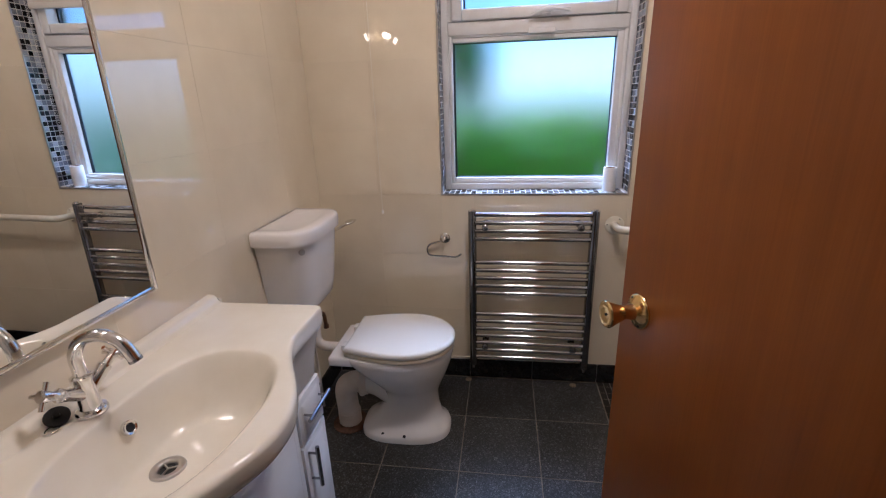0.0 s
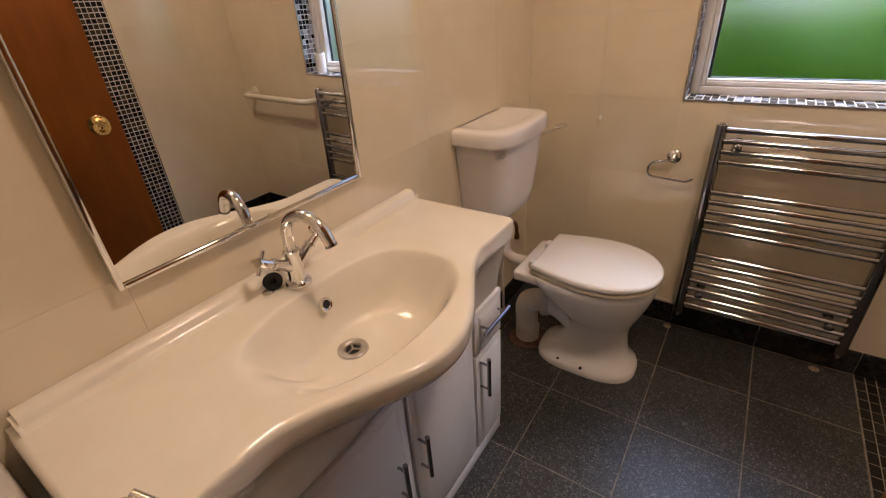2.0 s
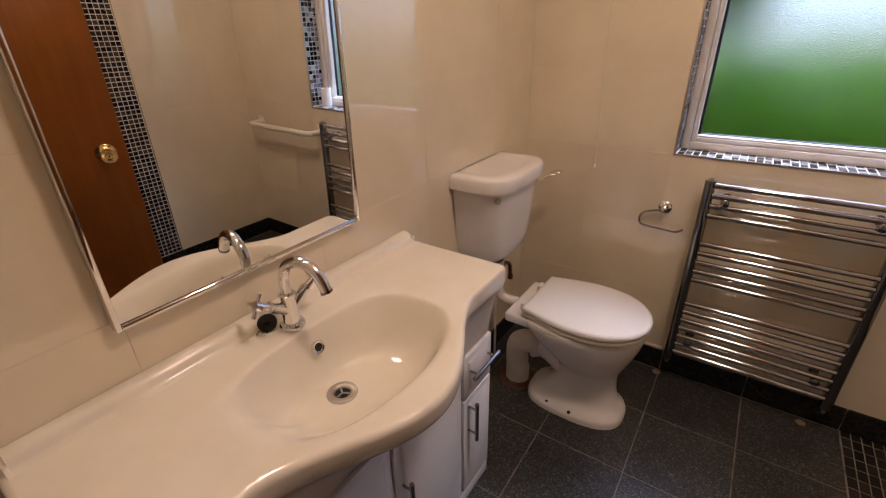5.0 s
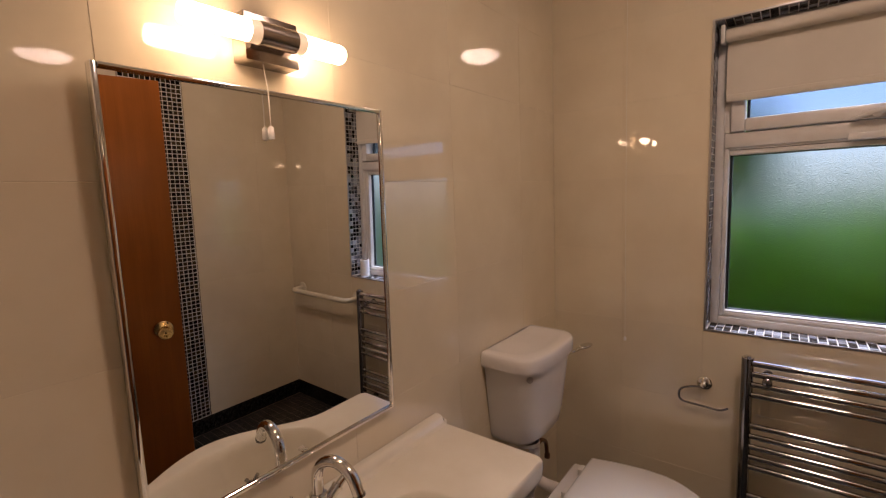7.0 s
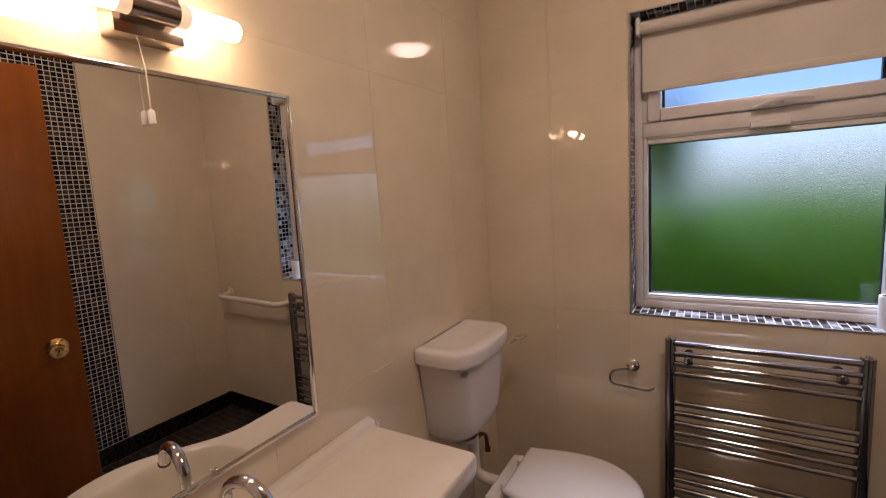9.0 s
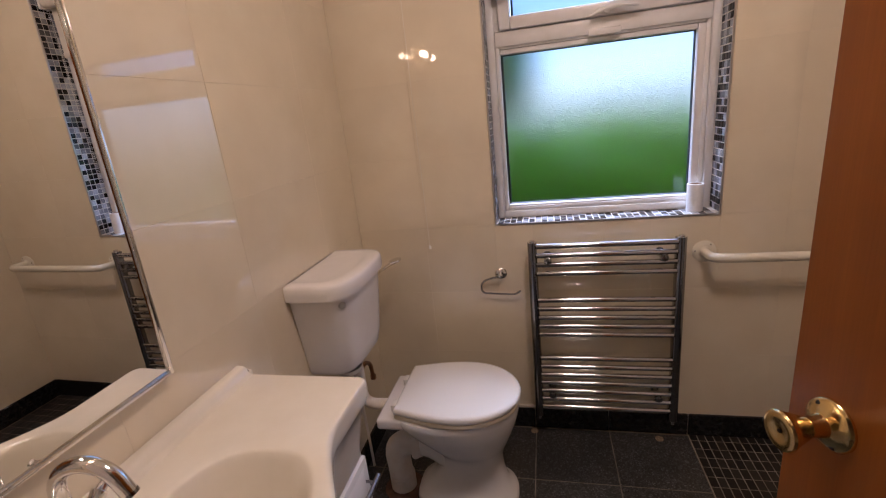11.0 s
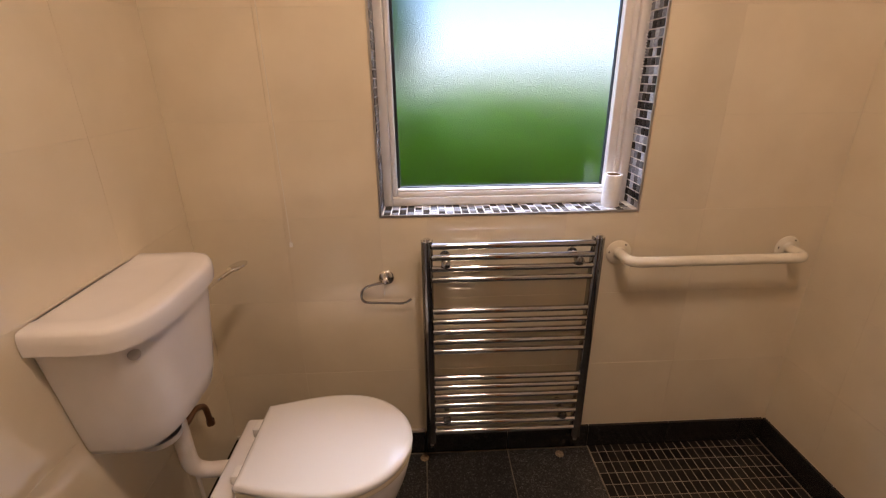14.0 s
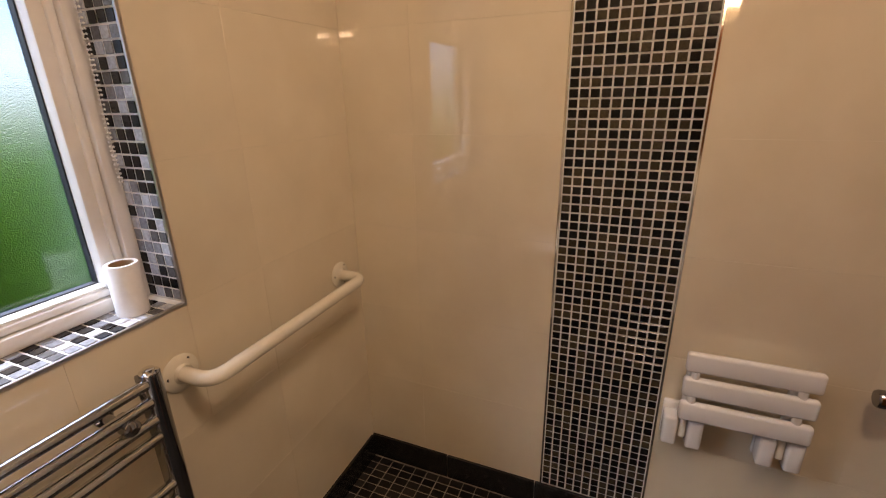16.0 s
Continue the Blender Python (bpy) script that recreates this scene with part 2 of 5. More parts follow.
c2 = ramp(WOOD, g2, [(0.3, (0.93, 0.92, 0.90)), (0.65, (1.04, 1.04, 1.04))])
c3 = ramp(WOOD, g3, [(0.3, (0.82, 0.79, 0.77)), (0.7, (1.1, 1.1, 1.1))])
base(WOOD, mix(WOOD, mix(WOOD, c1, c2, 1.0, "MULTIPLY"), c3, 1.0, "MULTIPLY"))
roughen(WOOD, g1, 0.24, 0.42)
bump(WOOD, g2, 0.08, 0.0006)

MIRROR = material("mirror_silvering", (0.80, 0.80, 0.785), 0.004, 1.0)

# stippled obscure glass
FROST = bpy.data.materials.new("stippled_obscure_glass")
FROST.use_nodes = True
nt = FROST.node_tree
nt.nodes.remove(nt.nodes["Principled BSDF"])
gl = node(FROST, "ShaderNodeBsdfRefraction", Roughness=0.38, IOR=1.16)
gl.inputs["Color"].default_value = (0.228, 0.268, 0.352, 1)
gs = node(FROST, "ShaderNodeBsdfGlossy", Roughness=0.04)
mx = node(FROST, "ShaderNodeMixShader", Fac=0.05)
v = world_coords(FROST)
vor = node(FROST, "ShaderNodeTexVoronoi", Scale=420.0)
wire(FROST, v, vor.inputs["Vector"])
wob = noise_of(FROST, v, 210.0, 4.0, 0.6)
add = node(FROST, "ShaderNodeMath")
wire(FROST, vor.outputs["Distance"], add.inputs[0])
wire(FROST, wob, add.inputs[1])
bp = node(FROST, "ShaderNodeBump", Strength=0.8, Distance=0.0012)
wire(FROST, add.outputs[0], bp.inputs["Height"])
wire(FROST, bp.outputs["Normal"], gl.inputs["Normal"])
wire(FROST, gl.outputs[0], mx.inputs[1])
wire(FROST, gs.outputs[0], mx.inputs[2])
wire(FROST, mx.outputs[0], nt.nodes["Material Output"].inputs["Surface"])


def glow(name, color, strength):
    m = material(name, (0.8, 0.8, 0.8), 0.3)
    p = m.node_tree.nodes["Principled BSDF"]
    p.inputs["Emission Color"].default_value = (*color, 1)
    p.inputs["Emission Strength"].default_value = strength
    return m


TUBE = glow("lit_opal_tube", LAMP_COLOR, LAMP)
NECK = glow("cream_glass_neck", (1.0, 0.62, 0.3), 0.25)
DOME = glow("lit_opal_dome", DOME_COLOR, DOME_POWER)

LEAF = material("hedge_leaf", (0.06, 0.11, 0.02), 0.6)
base(LEAF, ramp(LEAF, node(LEAF, "ShaderNodeNewGeometry").outputs["Random Per Island"], [(0.0, (0.10, 0.17, 0.010)), (1.0, (0.26, 0.40, 0.025))]))
leaf_nt = LEAF.node_tree
leaf_tl = node(LEAF, "ShaderNodeBsdfTranslucent")
leaf_tl.inputs["Color"].default_value = (0.56, 0.84, 0.07, 1)
leaf_mx = node(LEAF, "ShaderNodeMixShader", Fac=0.5)
wire(LEAF, leaf_nt.nodes["Principled BSDF"].outputs[0], leaf_mx.inputs[1])
wire(LEAF, leaf_tl.outputs[0], leaf_mx.inputs[2])
wire(LEAF, leaf_mx.outputs[0], leaf_nt.nodes["Material Output"].inputs["Surface"])
LAWN = material("lawn", (0.05, 0.09, 0.02), 0.9)
base(LAWN, ramp(LAWN, noise_of(LAWN, world_coords(LAWN), 6.0, 6.0), [(0.3, (0.03, 0.07, 0.004)), (0.7, (0.07, 0.13, 0.01))]))
BARK = material("bark", (0.10, 0.07, 0.05), 0.9)
base(BARK, ramp(BARK, noise_of(BARK, world_coords(BARK, (1, 1, 0.2)), 20.0, 5.0), [(0.3, (0.06, 0.045, 0.03)), (0.7, (0.14, 0.105, 0.075))]))

# ---- mesh helpers ----


def finish(name, bm, mat, smooth=None):
    me = bpy.data.meshes.new(name)
    bmesh.ops.recalc_face_normals(bm, faces=bm.faces)
    bm.to_mesh(me)
    bm.free()
    if mat:
        me.materials.append(mat)
    if smooth is not None:
        for p in me.polygons:
            p.use_smooth = True
        me.set_sharp_from_angle(angle=radians(smooth))
    return me


def part(name, bm, mat, parent, label="", smooth=None):
    ob = new(name, finish(name, bm, mat, smooth))
    ob.parent = parent
    if label:
        ob["label"] = label
    return ob


def thing(name, label, category, group="", kind="", at=(0, 0, 0)):
    ob = new(name)
    ob.location = at
    ob.empty_display_size = 0.05
    return tagged(ob, label, category, group, kind)


def solo(name, bm, mat, label, category, group="", kind="", smooth=None):
    return tagged(new(name, finish(name, bm, mat, smooth)), label, category, group, kind)


def box(bm, x0, x1, y0, y1, z0, z1, bev=0.0, seg=2):
    r = bmesh.ops.create_cube(bm, size=1.0)
    vs = r["verts"]
    bmesh.ops.transform(bm, matrix=Matrix.LocRotScale(((x0 + x1) / 2, (y0 + y1) / 2, (z0 + z1) / 2), None, (x1 - x0, y1 - y0, z1 - z0)), verts=vs)
    if bev:
        es = list({e for v in vs for e in v.link_edges})
        bmesh.ops.bevel(bm, geom=es, offset=bev, segments=seg, affect="EDGES", profile=0.5)
    return bm


def B(*a, **k):
    return box(bmesh.new(), *a, **k)


def tube(bm, pts, r, seg=16, cap=True, radii=None):
    """A round tube along a line of points."""
    pts = [Vector(p) for p in pts]
    n = len(pts)
    up, rings = None, []
    for i, p in enumerate(pts):
        d = (pts[min(i + 1, n - 1)] - pts[max(i - 1, 0)]).normalized()
        if up is None:
            up = d.orthogonal().normalized()
        up = (up - d * up.dot(d)).normalized()
        side = d.cross(up)
        rr = radii[i] if radii else r
        rings.append([bm.verts.new(p + (up * math.cos(a) + side * math.sin(a)) * rr) for a in (2 * math.pi * k / seg for k in range(seg))])
    for a, b in zip(rings, rings[1:]):
        for k in range(seg):
            bm.faces.new((a[k], a[(k + 1) % seg], b[(k + 1) % seg], b[k]))
    if cap:
        bm.faces.new(rings[0][::-1])
        bm.faces.new(rings[-1])
    return bm


def curve_pts(ctrl, radius=0.03, steps=6):
    """A polyline with its inner corners rounded."""
    c = [Vector(p) for p in ctrl]
    out = [c[0]]
    for a, b, d in zip(c, c[1:], c[2:]):
        r = min(radius, (a - b).length * 0.49, (d - b).length * 0.49)
        p, q = b + (a - b).normalized() * r, b + (d - b).normalized() * r
        for i in range(steps + 1):
            t = i / steps
            out.append(p * (1 - t) ** 2 + b * 2 * t * (1 - t) + q * t * t)
    return out + [c[-1]]


def lathe(bm, origin, axis, profile, seg=28):
    """A turned shape: profile of (distance along axis, radius)."""
    o, a = Vector(origin), Vector(axis).normalized()
    u = a.orthogonal().normalized()
    w = a.cross(u)
    rings = []
    for d, r in profile:
        if r < 1e-6:
            rings.append([bm.verts.new(o + a * d)])
        else:
            rings.append([bm.verts.new(o + a * d + (u * math.cos(t) + w * math.sin(t)) * r) for t in (2 * math.pi * k / seg for k in range(seg))])
    for p, q in zip(rings, rings[1:]):
        for k in range(seg):
            j = (k + 1) % seg
            if len(p) == 1 and len(q) == 1:
                continue
            if len(p) == 1:
                bm.faces.new((p[0], q[j], q[k]))
            elif len(q) == 1:
                bm.faces.new((p[k], p[j], q[0]))
            else:
                bm.faces.new((p[k], p[j], q[j], q[k]))
    return bm


def loft(bm, rings, close_first=True, close_last=True):
    vs = [[bm.verts.new(p) for p in r] for r in rings]
    n = len(vs[0])
    for a, b in zip(vs, vs[1:]):
        for k in range(n):
            bm.faces.new((a[k], a[(k + 1) % n], b[(k + 1) % n], b[k]))
    if close_first:
        bm.faces.new(vs[0][::-1])
    if close_last:
        bm.faces.new(vs[-1])
    return bm


def frame_ring(bm, x0, x1, z0, z1, w, y0, y1, bev=0.002):
    """Four bars round an opening in an xz plane, butted end to end."""
    box(bm, x0, x0 + w, y0, y1, z0, z1, bev)
    box(bm, x1 - w, x1, y0, y1, z0, z1, bev)
    box(bm, x0 + w, x1 - w, y0, y1, z0, z0 + w, bev)
    box(bm, x0 + w, x1 - w, y0, y1, z1 - w, z1, bev)
    return bm


MESHES = {}


def piece(name, key, mat, sx, sy, sz, bev):
    """A shared mesh of a small bevelled slab, centred on its origin."""
    k = (key, round(sx, 4), round(sy, 4), round(sz, 4))
    if k not in MESHES:
        MESHES[k] = finish(name, B(-sx / 2, sx / 2, -sy / 2, sy / 2, -sz / 2, sz / 2, bev=bev, seg=1), mat)
    return MESHES[k]


def lay(name, me, parent, at, turn=(0, 0, 0)):
    ob = new(name, me)
    ob.matrix_basis = Matrix.LocRotScale(at, Euler(turn), None)
    ob.parent = parent
    return ob


# ---- plan ----
WEST, EAST, NORTH, SOUTH, TOP = 0.0, 2.03, 2.17, 0.305, 2.52
WX0, WX1, WZ0, WZ1 = 0.591, 1.393, 0.958, 2.043      # window opening
FRONT = 2.262                                          # face of the window frame
DX0, DX1, DZ = 0.535, 1.302, 1.935                       # doorway
SK = 0.102                                             # top of the skirting tiles
ROWS_Z = [SK + 0.002, 0.382, 0.667, 0.955, 1.243, 1.530, 1.817, 2.104, 2.391, 2.52]
REC = 0.0007                                           # depth of the joints

# ---- structure ----
bm = B(WEST - 0.12, WEST - REC, SOUTH - 0.1, NORTH + 0.25, -0.1, TOP)
wall_west = solo("wall_west", bm, GROUT, "wall of glossy ivory ceramic tiles with cream grout", "wall", kind="structure")
bm = B(EAST + REC, EAST + 0.12, SOUTH - 0.1, NORTH + 0.25, -0.1, TOP)
wall_east = solo("wall_east", bm, GROUT, "ivory tiled wall with an upright dark mosaic strip", "wall", kind="structure")
bm = B(WEST - REC, WX0 - REC, NORTH + REC, NORTH + 0.25, -0.1, TOP)
box(bm, WX1 + REC, EAST + REC, NORTH + REC, NORTH + 0.25, -0.1, TOP)
box(bm, WX0 - REC, WX1 + REC, NORTH + REC, NORTH + 0.25, -0.1, WZ0 - REC)
box(bm, WX0 - REC, WX1 + REC, NORTH + REC, NORTH + 0.25, WZ1 + REC, TOP)
wall_north = solo("wall_north", bm, GROUT, "ivory tiled wall with a window in a mosaic reveal", "wall", kind="structure")
bm = B(WEST - REC, DX0, SOUTH - 0.11, SOUTH, -0.1, TOP)
box(bm, DX1, EAST + REC, SOUTH - 0.11, SOUTH, -0.1, TOP)
box(bm, DX0, DX1, SOUTH - 0.11, SOUTH, DZ, TOP)
wall_south = solo("wall_south", bm, PLASTER, "plain pale wall with the doorway", "wall", kind="structure")
bm = B(WEST - 0.12, EAST + 0.12, SOUTH - 0.11, NORTH + 0.25, -0.1, -0.0009)
floor = solo("floor", bm, FGROUT, "dark speckled floor tiles beside black shower mosaic", "floor", kind="structure")
bm = B(WEST - 0.12, EAST + 0.12, -1.4, NORTH + 0.25, TOP, TOP + 0.1)
solo("ceiling", bm, PAINT, "plain white painted ceiling", "ceiling", kind="structure")
# plain hall that closes the place behind the doorway
bm = B(-0.12, EAST + 0.12, -1.4, SOUTH - 0.11, -0.1, -0.003)
solo("hall_floor", bm, CARPET, "plain brown carpet of the hall", "floor", kind="structure")
bm = B(-0.12, 0.0, -1.4, SOUTH - 0.11, -0.003, TOP)
box(bm, EAST, EAST + 0.12, -1.4, SOUTH - 0.11, -0.003, TOP)
box(bm, 0.0, EAST, -1.5, -1.4, -0.1, TOP)
solo("hall_wall", bm, PLASTER, "plain pale walls of the hall", "wall", kind="structure")

# ---- window ----
window = thing("window_1", "white plastic window with stippled obscure glass", "window", kind="structure")
GY = 2.318
GX0, GX1, GZ0, GZ1 = 0.643, 1.323, 1.010, 1.592
TX0, TX1, TZ0, TZ1 = 0.690, 1.296, 1.714, 1.985
bm = bmesh.new()
frame_ring(bm, WX0 + 0.001, WX1 - 0.001, WZ0 + 0.001, WZ1 - 0.001, 0.028, FRONT, 2.335, 0.004)
wf = part("window_frame", bm, PVC, window, "white plastic outer frame", 40)
bm = bmesh.new()
frame_ring(bm, GX0 - 0.022, GX1 + 0.040, GZ0 - 0.022, GZ1 + 0.034, 0.0155, FRONT + 0.010, 2.330, 0.005)
box(bm, GX1 + 0.0, GX1 + 0.026, FRONT + 0.016, 2.330, GZ0 - 0.006, GZ1 + 0.018, 0.004)
box(bm, GX0 - 0.006, GX1, FRONT + 0.016, 2.330, GZ0 - 0.0065, GZ0, 0.002)
box(bm, GX0 - 0.006, GX1, FRONT + 0.016, 2.330, GZ1, GZ1 + 0.0185, 0.004)
part("glazing_bead", bm, PVC, window, "white bead round the lower pane", 40)
bm = B(WX0 + 0.03, WX1 - 0.03, FRONT + 0.002, 2.332, GZ1 + 0.026, 1.672, bev=0.006)
part("transom", bm, PVC, window, "white plastic transom", 40)
bm = B(WX0 + 0.028, TX0 - 0.04, FRONT + 0.006, 2.330, 1.6725, WZ1 - 0.03, bev=0.002)
box(bm, TX1 + 0.04, WX1 - 0.028, FRONT + 0.006, 2.330, 1.6725, WZ1 - 0.03, 0.002)
part("rebate", bm, PVC, window, "white plastic rebate beside the sash", 40)
bm = bmesh.new()
frame_ring(bm, TX0 - 0.052, TX1 + 0.052, TZ0 - 0.040, TZ1 + 0.042, 0.044, FRONT - 0.012, 2.325, 0.007)
part("sash", bm, PVC, window, "white plastic top-hung sash", 40)
for x0, x1, z0, z1 in ((GX0, GX1, GZ0, GZ1), (TX0, TX1, TZ0, TZ1)):
    bm = bmesh.new()
    frame_ring(bm, x0 - 0.006, x1 + 0.006, z0 - 0.006, z1 + 0.006, 0.0085, GY - 0.014, GY + 0.004, 0.001)
    part("gasket", bm, GASKET, window, "black rubber gasket")
    bm = bmesh.new()
    vs = [bm.verts.new(p) for p in ((x0 - 0.005, GY, z0 - 0.005), (x1 + 0.005, GY, z0 - 0.005), (x1 + 0.005, GY, z1 + 0.005), (x0 - 0.005, GY, z1 + 0.005))]
    bm.faces.new(vs)
    pane = part("pane", bm, FROST, window, "stippled obscure glass pane")
    pane.visible_shadow = False
bm = bmesh.new()
pts = curve_pts([(0.962, 2.238, 1.676), (1.005, 2.232, 1.690), (1.045, 2.222, 1.697), (1.120, 2.226, 1.689)], 0.02)
tube(bm, pts, 0.0075, 12, radii=[0.006 + 0.004 * math.sin(math.pi * i / (len(pts) - 1)) for i in range(len(pts))])
box(bm, 0.985, 1.045, 2.236, 2.252, 1.672, 1.700, 0.005)
lathe(bm, (1.018, 2.238, 1.687), (0, -1, 0), [(0, 0.013), (0.012, 0.012), (0.015, 0.008), (0.016, 0)], 18)
part("window_handle", bm, PVC, window, "white plastic window handle", 40)
bm = B(0.957, 1.068, FRONT - 0.012, FRONT + 0.004, 1.612, 1.634, bev=0.003)
part("keeper", bm, PVC, window, "beige plastic striker plate", 40)

bm = bmesh.new()
w, d = 0.007, 0.0035
box(bm, WX0 - w, WX0, NORTH - d, NORTH + 0.006, WZ0 - w, WZ1 + w, 0.001, 1)
box(bm, WX1, WX1 + w, NORTH - d, NORTH + 0.006, WZ0 - w, WZ1 + w, 0.001, 1)
box(bm, WX0, WX1, NORTH - d, NORTH + 0.006, WZ0 - w, WZ0, 0.001, 1)
box(bm, WX0, WX1, NORTH - d, NORTH + 0.006, WZ1, WZ1 + w, 0.001, 1)
solo("trim_window", bm, STEEL, "silver metal tile trim round the window reveal", "tile trim", kind="structure")

# ---- roller blind ----
blind = thing("roller_blind", "cream fabric roller blind rolled most of the way up", "roller blind", at=(0.99, 2.22, 2.0))


def local(bm, ob):
    bmesh.ops.translate(bm, verts=bm.verts, vec=-ob.location)
    return bm


bm = bmesh.new()
tube(bm, [(0.622, 2.212, 1.998), (1.366, 2.212, 1.998)], 0.021, 24)
part("roll", local(bm, blind), BLIND, blind, "rolled cream fabric", 40)
bm = B(0.624, 1.364, 2.2315, 2.2335, 1.79, 2.0)
part("fabric", local(bm, blind), BLIND, blind)
bm = B(0.624, 1.364, 2.226, 2.238, 1.776, 1.802, bev=0.005)
part("bottom_bar", local(bm, blind), BLIND, blind, "cream hem over a bottom bar", 40)
for x in (0.606, 1.368):
    bm = B(x, x + 0.014, 2.190, 2.238, 1.972, 2.034, bev=0.004)
    part("bracket", local(bm, blind), PVC, blind, "white plastic end bracket", 40)
bm = bmesh.new()
for k in range(96):
    for dx in (0.0, 0.008):
        r = bmesh.ops.create_icosphere(bm, subdivisions=1, radius=0.0024)
        bmesh.ops.translate(bm, verts=r["verts"], vec=(1.376 + 0.0012 * math.sin(k * 0.2), 2.222 + dx + 0.014 * k / 96, 1.985 - 0.0082 * k))
part("bead_chain", local(bm, blind), PVC, blind, "white beaded pull chain", 60)

# ---- toilet roll core on the sill ----
roll = thing("toilet_roll", "nearly finished white toilet roll on the mosaic sill", "toilet roll", at=(1.326, 2.222, WZ0 + 0.0012))
bm = lathe(bmesh.new(), (0, 0, 0), (0, 0, 1), [(0, 0.0215), (0, 0.0275), (0.002, 0.0282), (0.100, 0.0282), (0.102, 0.0275), (0.102, 0.0215)], 32)
part("paper", bm, TISSUE, roll, "", 50)
bm = lathe(bmesh.new(), (0, 0, 0), (0, 0, 1), [(0.001, 0.0195), (0.101, 0.0195), (0.101, 0.0214), (0.001, 0.0214), (0.001, 0.0195)], 32)
part("core", bm, CARD, roll, "brown card core", 50)

# ---- wall strip trims ----
SY0, SY1 = 1.206, 1.514
for y in (SY0 - 0.005, SY1 - 0.001):
    bm = B(EAST - 0.004, EAST + 0.004, y, y + 0.006, SK, TOP, bev=0.001, seg=1)
    solo("trim_strip", bm, CHROME, "slim silver metal trim beside the mosaic strip", "tile trim", kind="structure")

# ---- heated towel rail ----
rad = thing("heated_towel_rail", "chrome ladder towel radiator with three groups of bars", "towel rail", at=(0.99, 2.10, 0.1))


def dpost(x):
    bm = bmesh.new()
    prof = [(x - 0.018, 2.118), (x + 0.018, 2.118)] + [(x + 0.018 * math.cos(a), 2.104 - 0.018 * math.sin(a)) for a in (math.pi * k / 12 for k in range(13))]
    return loft(bm, [[(px, py, z) for px, py in prof] for z in (0.118, 0.893)])


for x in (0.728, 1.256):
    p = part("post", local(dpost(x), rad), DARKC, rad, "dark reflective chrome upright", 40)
    bm = lathe(bmesh.new(), (x, 2.104, 0.893), (0, 0, 1), [(0, 0.0165), (0.003, 0.0165), (0.004, 0.010), (0.009, 0.010), (0.010, 0.0)], 20)
    part("cap", local(bm, rad), CHROME, p, "chrome bleed cap", 40)
    bm = lathe(bmesh.new(), (x, 2.104, 0.118), (0, 0, -1), [(0, 0.013), (0.006, 0.013), (0.007, 0.007), (0.022, 0.007), (0.024, 0.0)], 20)
    part("tail", local(bm, rad), CHROME, p, "chrome bottom plug", 40)
BARS = (0.878, 0.841, 0.804, 0.767, 0.655, 0.617, 0.579, 0.541, 0.504, 0.396, 0.357, 0.318, 0.280, 0.241, 0.202, 0.163)
bm = tube(bmesh.new(), [(0.742, 2.098, 0), (1.242, 2.098, 0)], 0.0105, 18)
bmesh.ops.translate(bm, verts=bm.verts, vec=(-0.99, -2.10, -0.1))
bar_mesh = finish("bar", bm, BARC, 40)
for z in BARS:
    ob = new("bar", bar_mesh)
    ob.location = (0, 0, z)
    ob.parent = rad
for x in (0.785, 1.198):
    for z in (0.822, 0.222):
        bm = lathe(bmesh.new(), (x, NORTH - 0.001, z), (0, -1, 0), [(0, 0.016), (0.006, 0.016), (0.008, 0.009), (0.062, 0.009), (0.064, 0.0145), (0.082, 0.0145), (0.086, 0.010), (0.087, 0)], 20)
        box(bm, x - 0.007, x + 0.007, 2.090, 2.112, z - 0.026, z + 0.026, 0.003)
        part("bracket", local(bm, rad), DARKC, rad, "chrome wall bracket with a round knob", 40)

# ---- grab rail ----
grab = thing("grab_rail", "cream coated steel grab rail screwed to the tiles", "grab rail", at=(1.63, NORTH, 0.82))
GZ = 0.815
ctrl = [(1.352, NORTH - 0.004, GZ), (1.352, NORTH - 0.088, GZ), (1.918, NORTH - 0.088, GZ), (1.918, NORTH - 0.004, GZ)]
part("bar", local(tube(bmesh.new(), curve_pts(ctrl, 0.062, 9), 0.0165, 20), grab), RAILP, grab, "", 50)
for x in (1.352, 1.918):
    bm = lathe(bmesh.new(), (x, NORTH - 0.0005, GZ), (0, -1, 0), [(0, 0.041), (0.003, 0.041), (0.006, 0.037), (0.009, 0.022), (0.014, 0.018)], 32)
    fl = part("flange", local(bm, grab), RAILP, grab, "round cream wall flange", 40)
    for a in (55, 175, 295):
        bm = lathe(bmesh.new(), (x + 0.031 * math.cos(radians(a)), NORTH - 0.0055, GZ + 0.031 * math.sin(radians(a))), (0, -1, 0), [(0, 0.0045), (0.002, 0.004), (0.0022, 0)], 10)
        part("screw", local(bm, grab), DARK, fl, "dark fixing screw")

# ---- toilet roll holder ----
holder = thing("toilet_roll_holder", "chrome wire toilet roll holder with round wall rose", "roll holder", at=(0.594, NORTH, 0.745))
bm = lathe(bmesh.new(), (0.594, NORTH - 0.0005, 0.748), (0, -1, 0), [(0, 0.025), (0.004, 0.025), (0.008, 0.021), (0.011, 0.012), (0.030, 0.010), (0.034, 0.011), (0.038, 0.007), (0.039, 0)], 28)
part("rose", local(bm, holder), CHROME, holder, "", 40)
ctrl = [(0.594, 2.142, 0.742), (0.556, 2.148, 0.735), (0.511, 2.150, 0.716), (0.511, 2.150, 0.668), (0.650, 2.150, 0.660), (0.672, 2.148, 0.676)]
part("wire", local(tube(bmesh.new(), curve_pts(ctrl, 0.03, 7), 0.0040, 12), holder), DARKC, holder, "", 60)

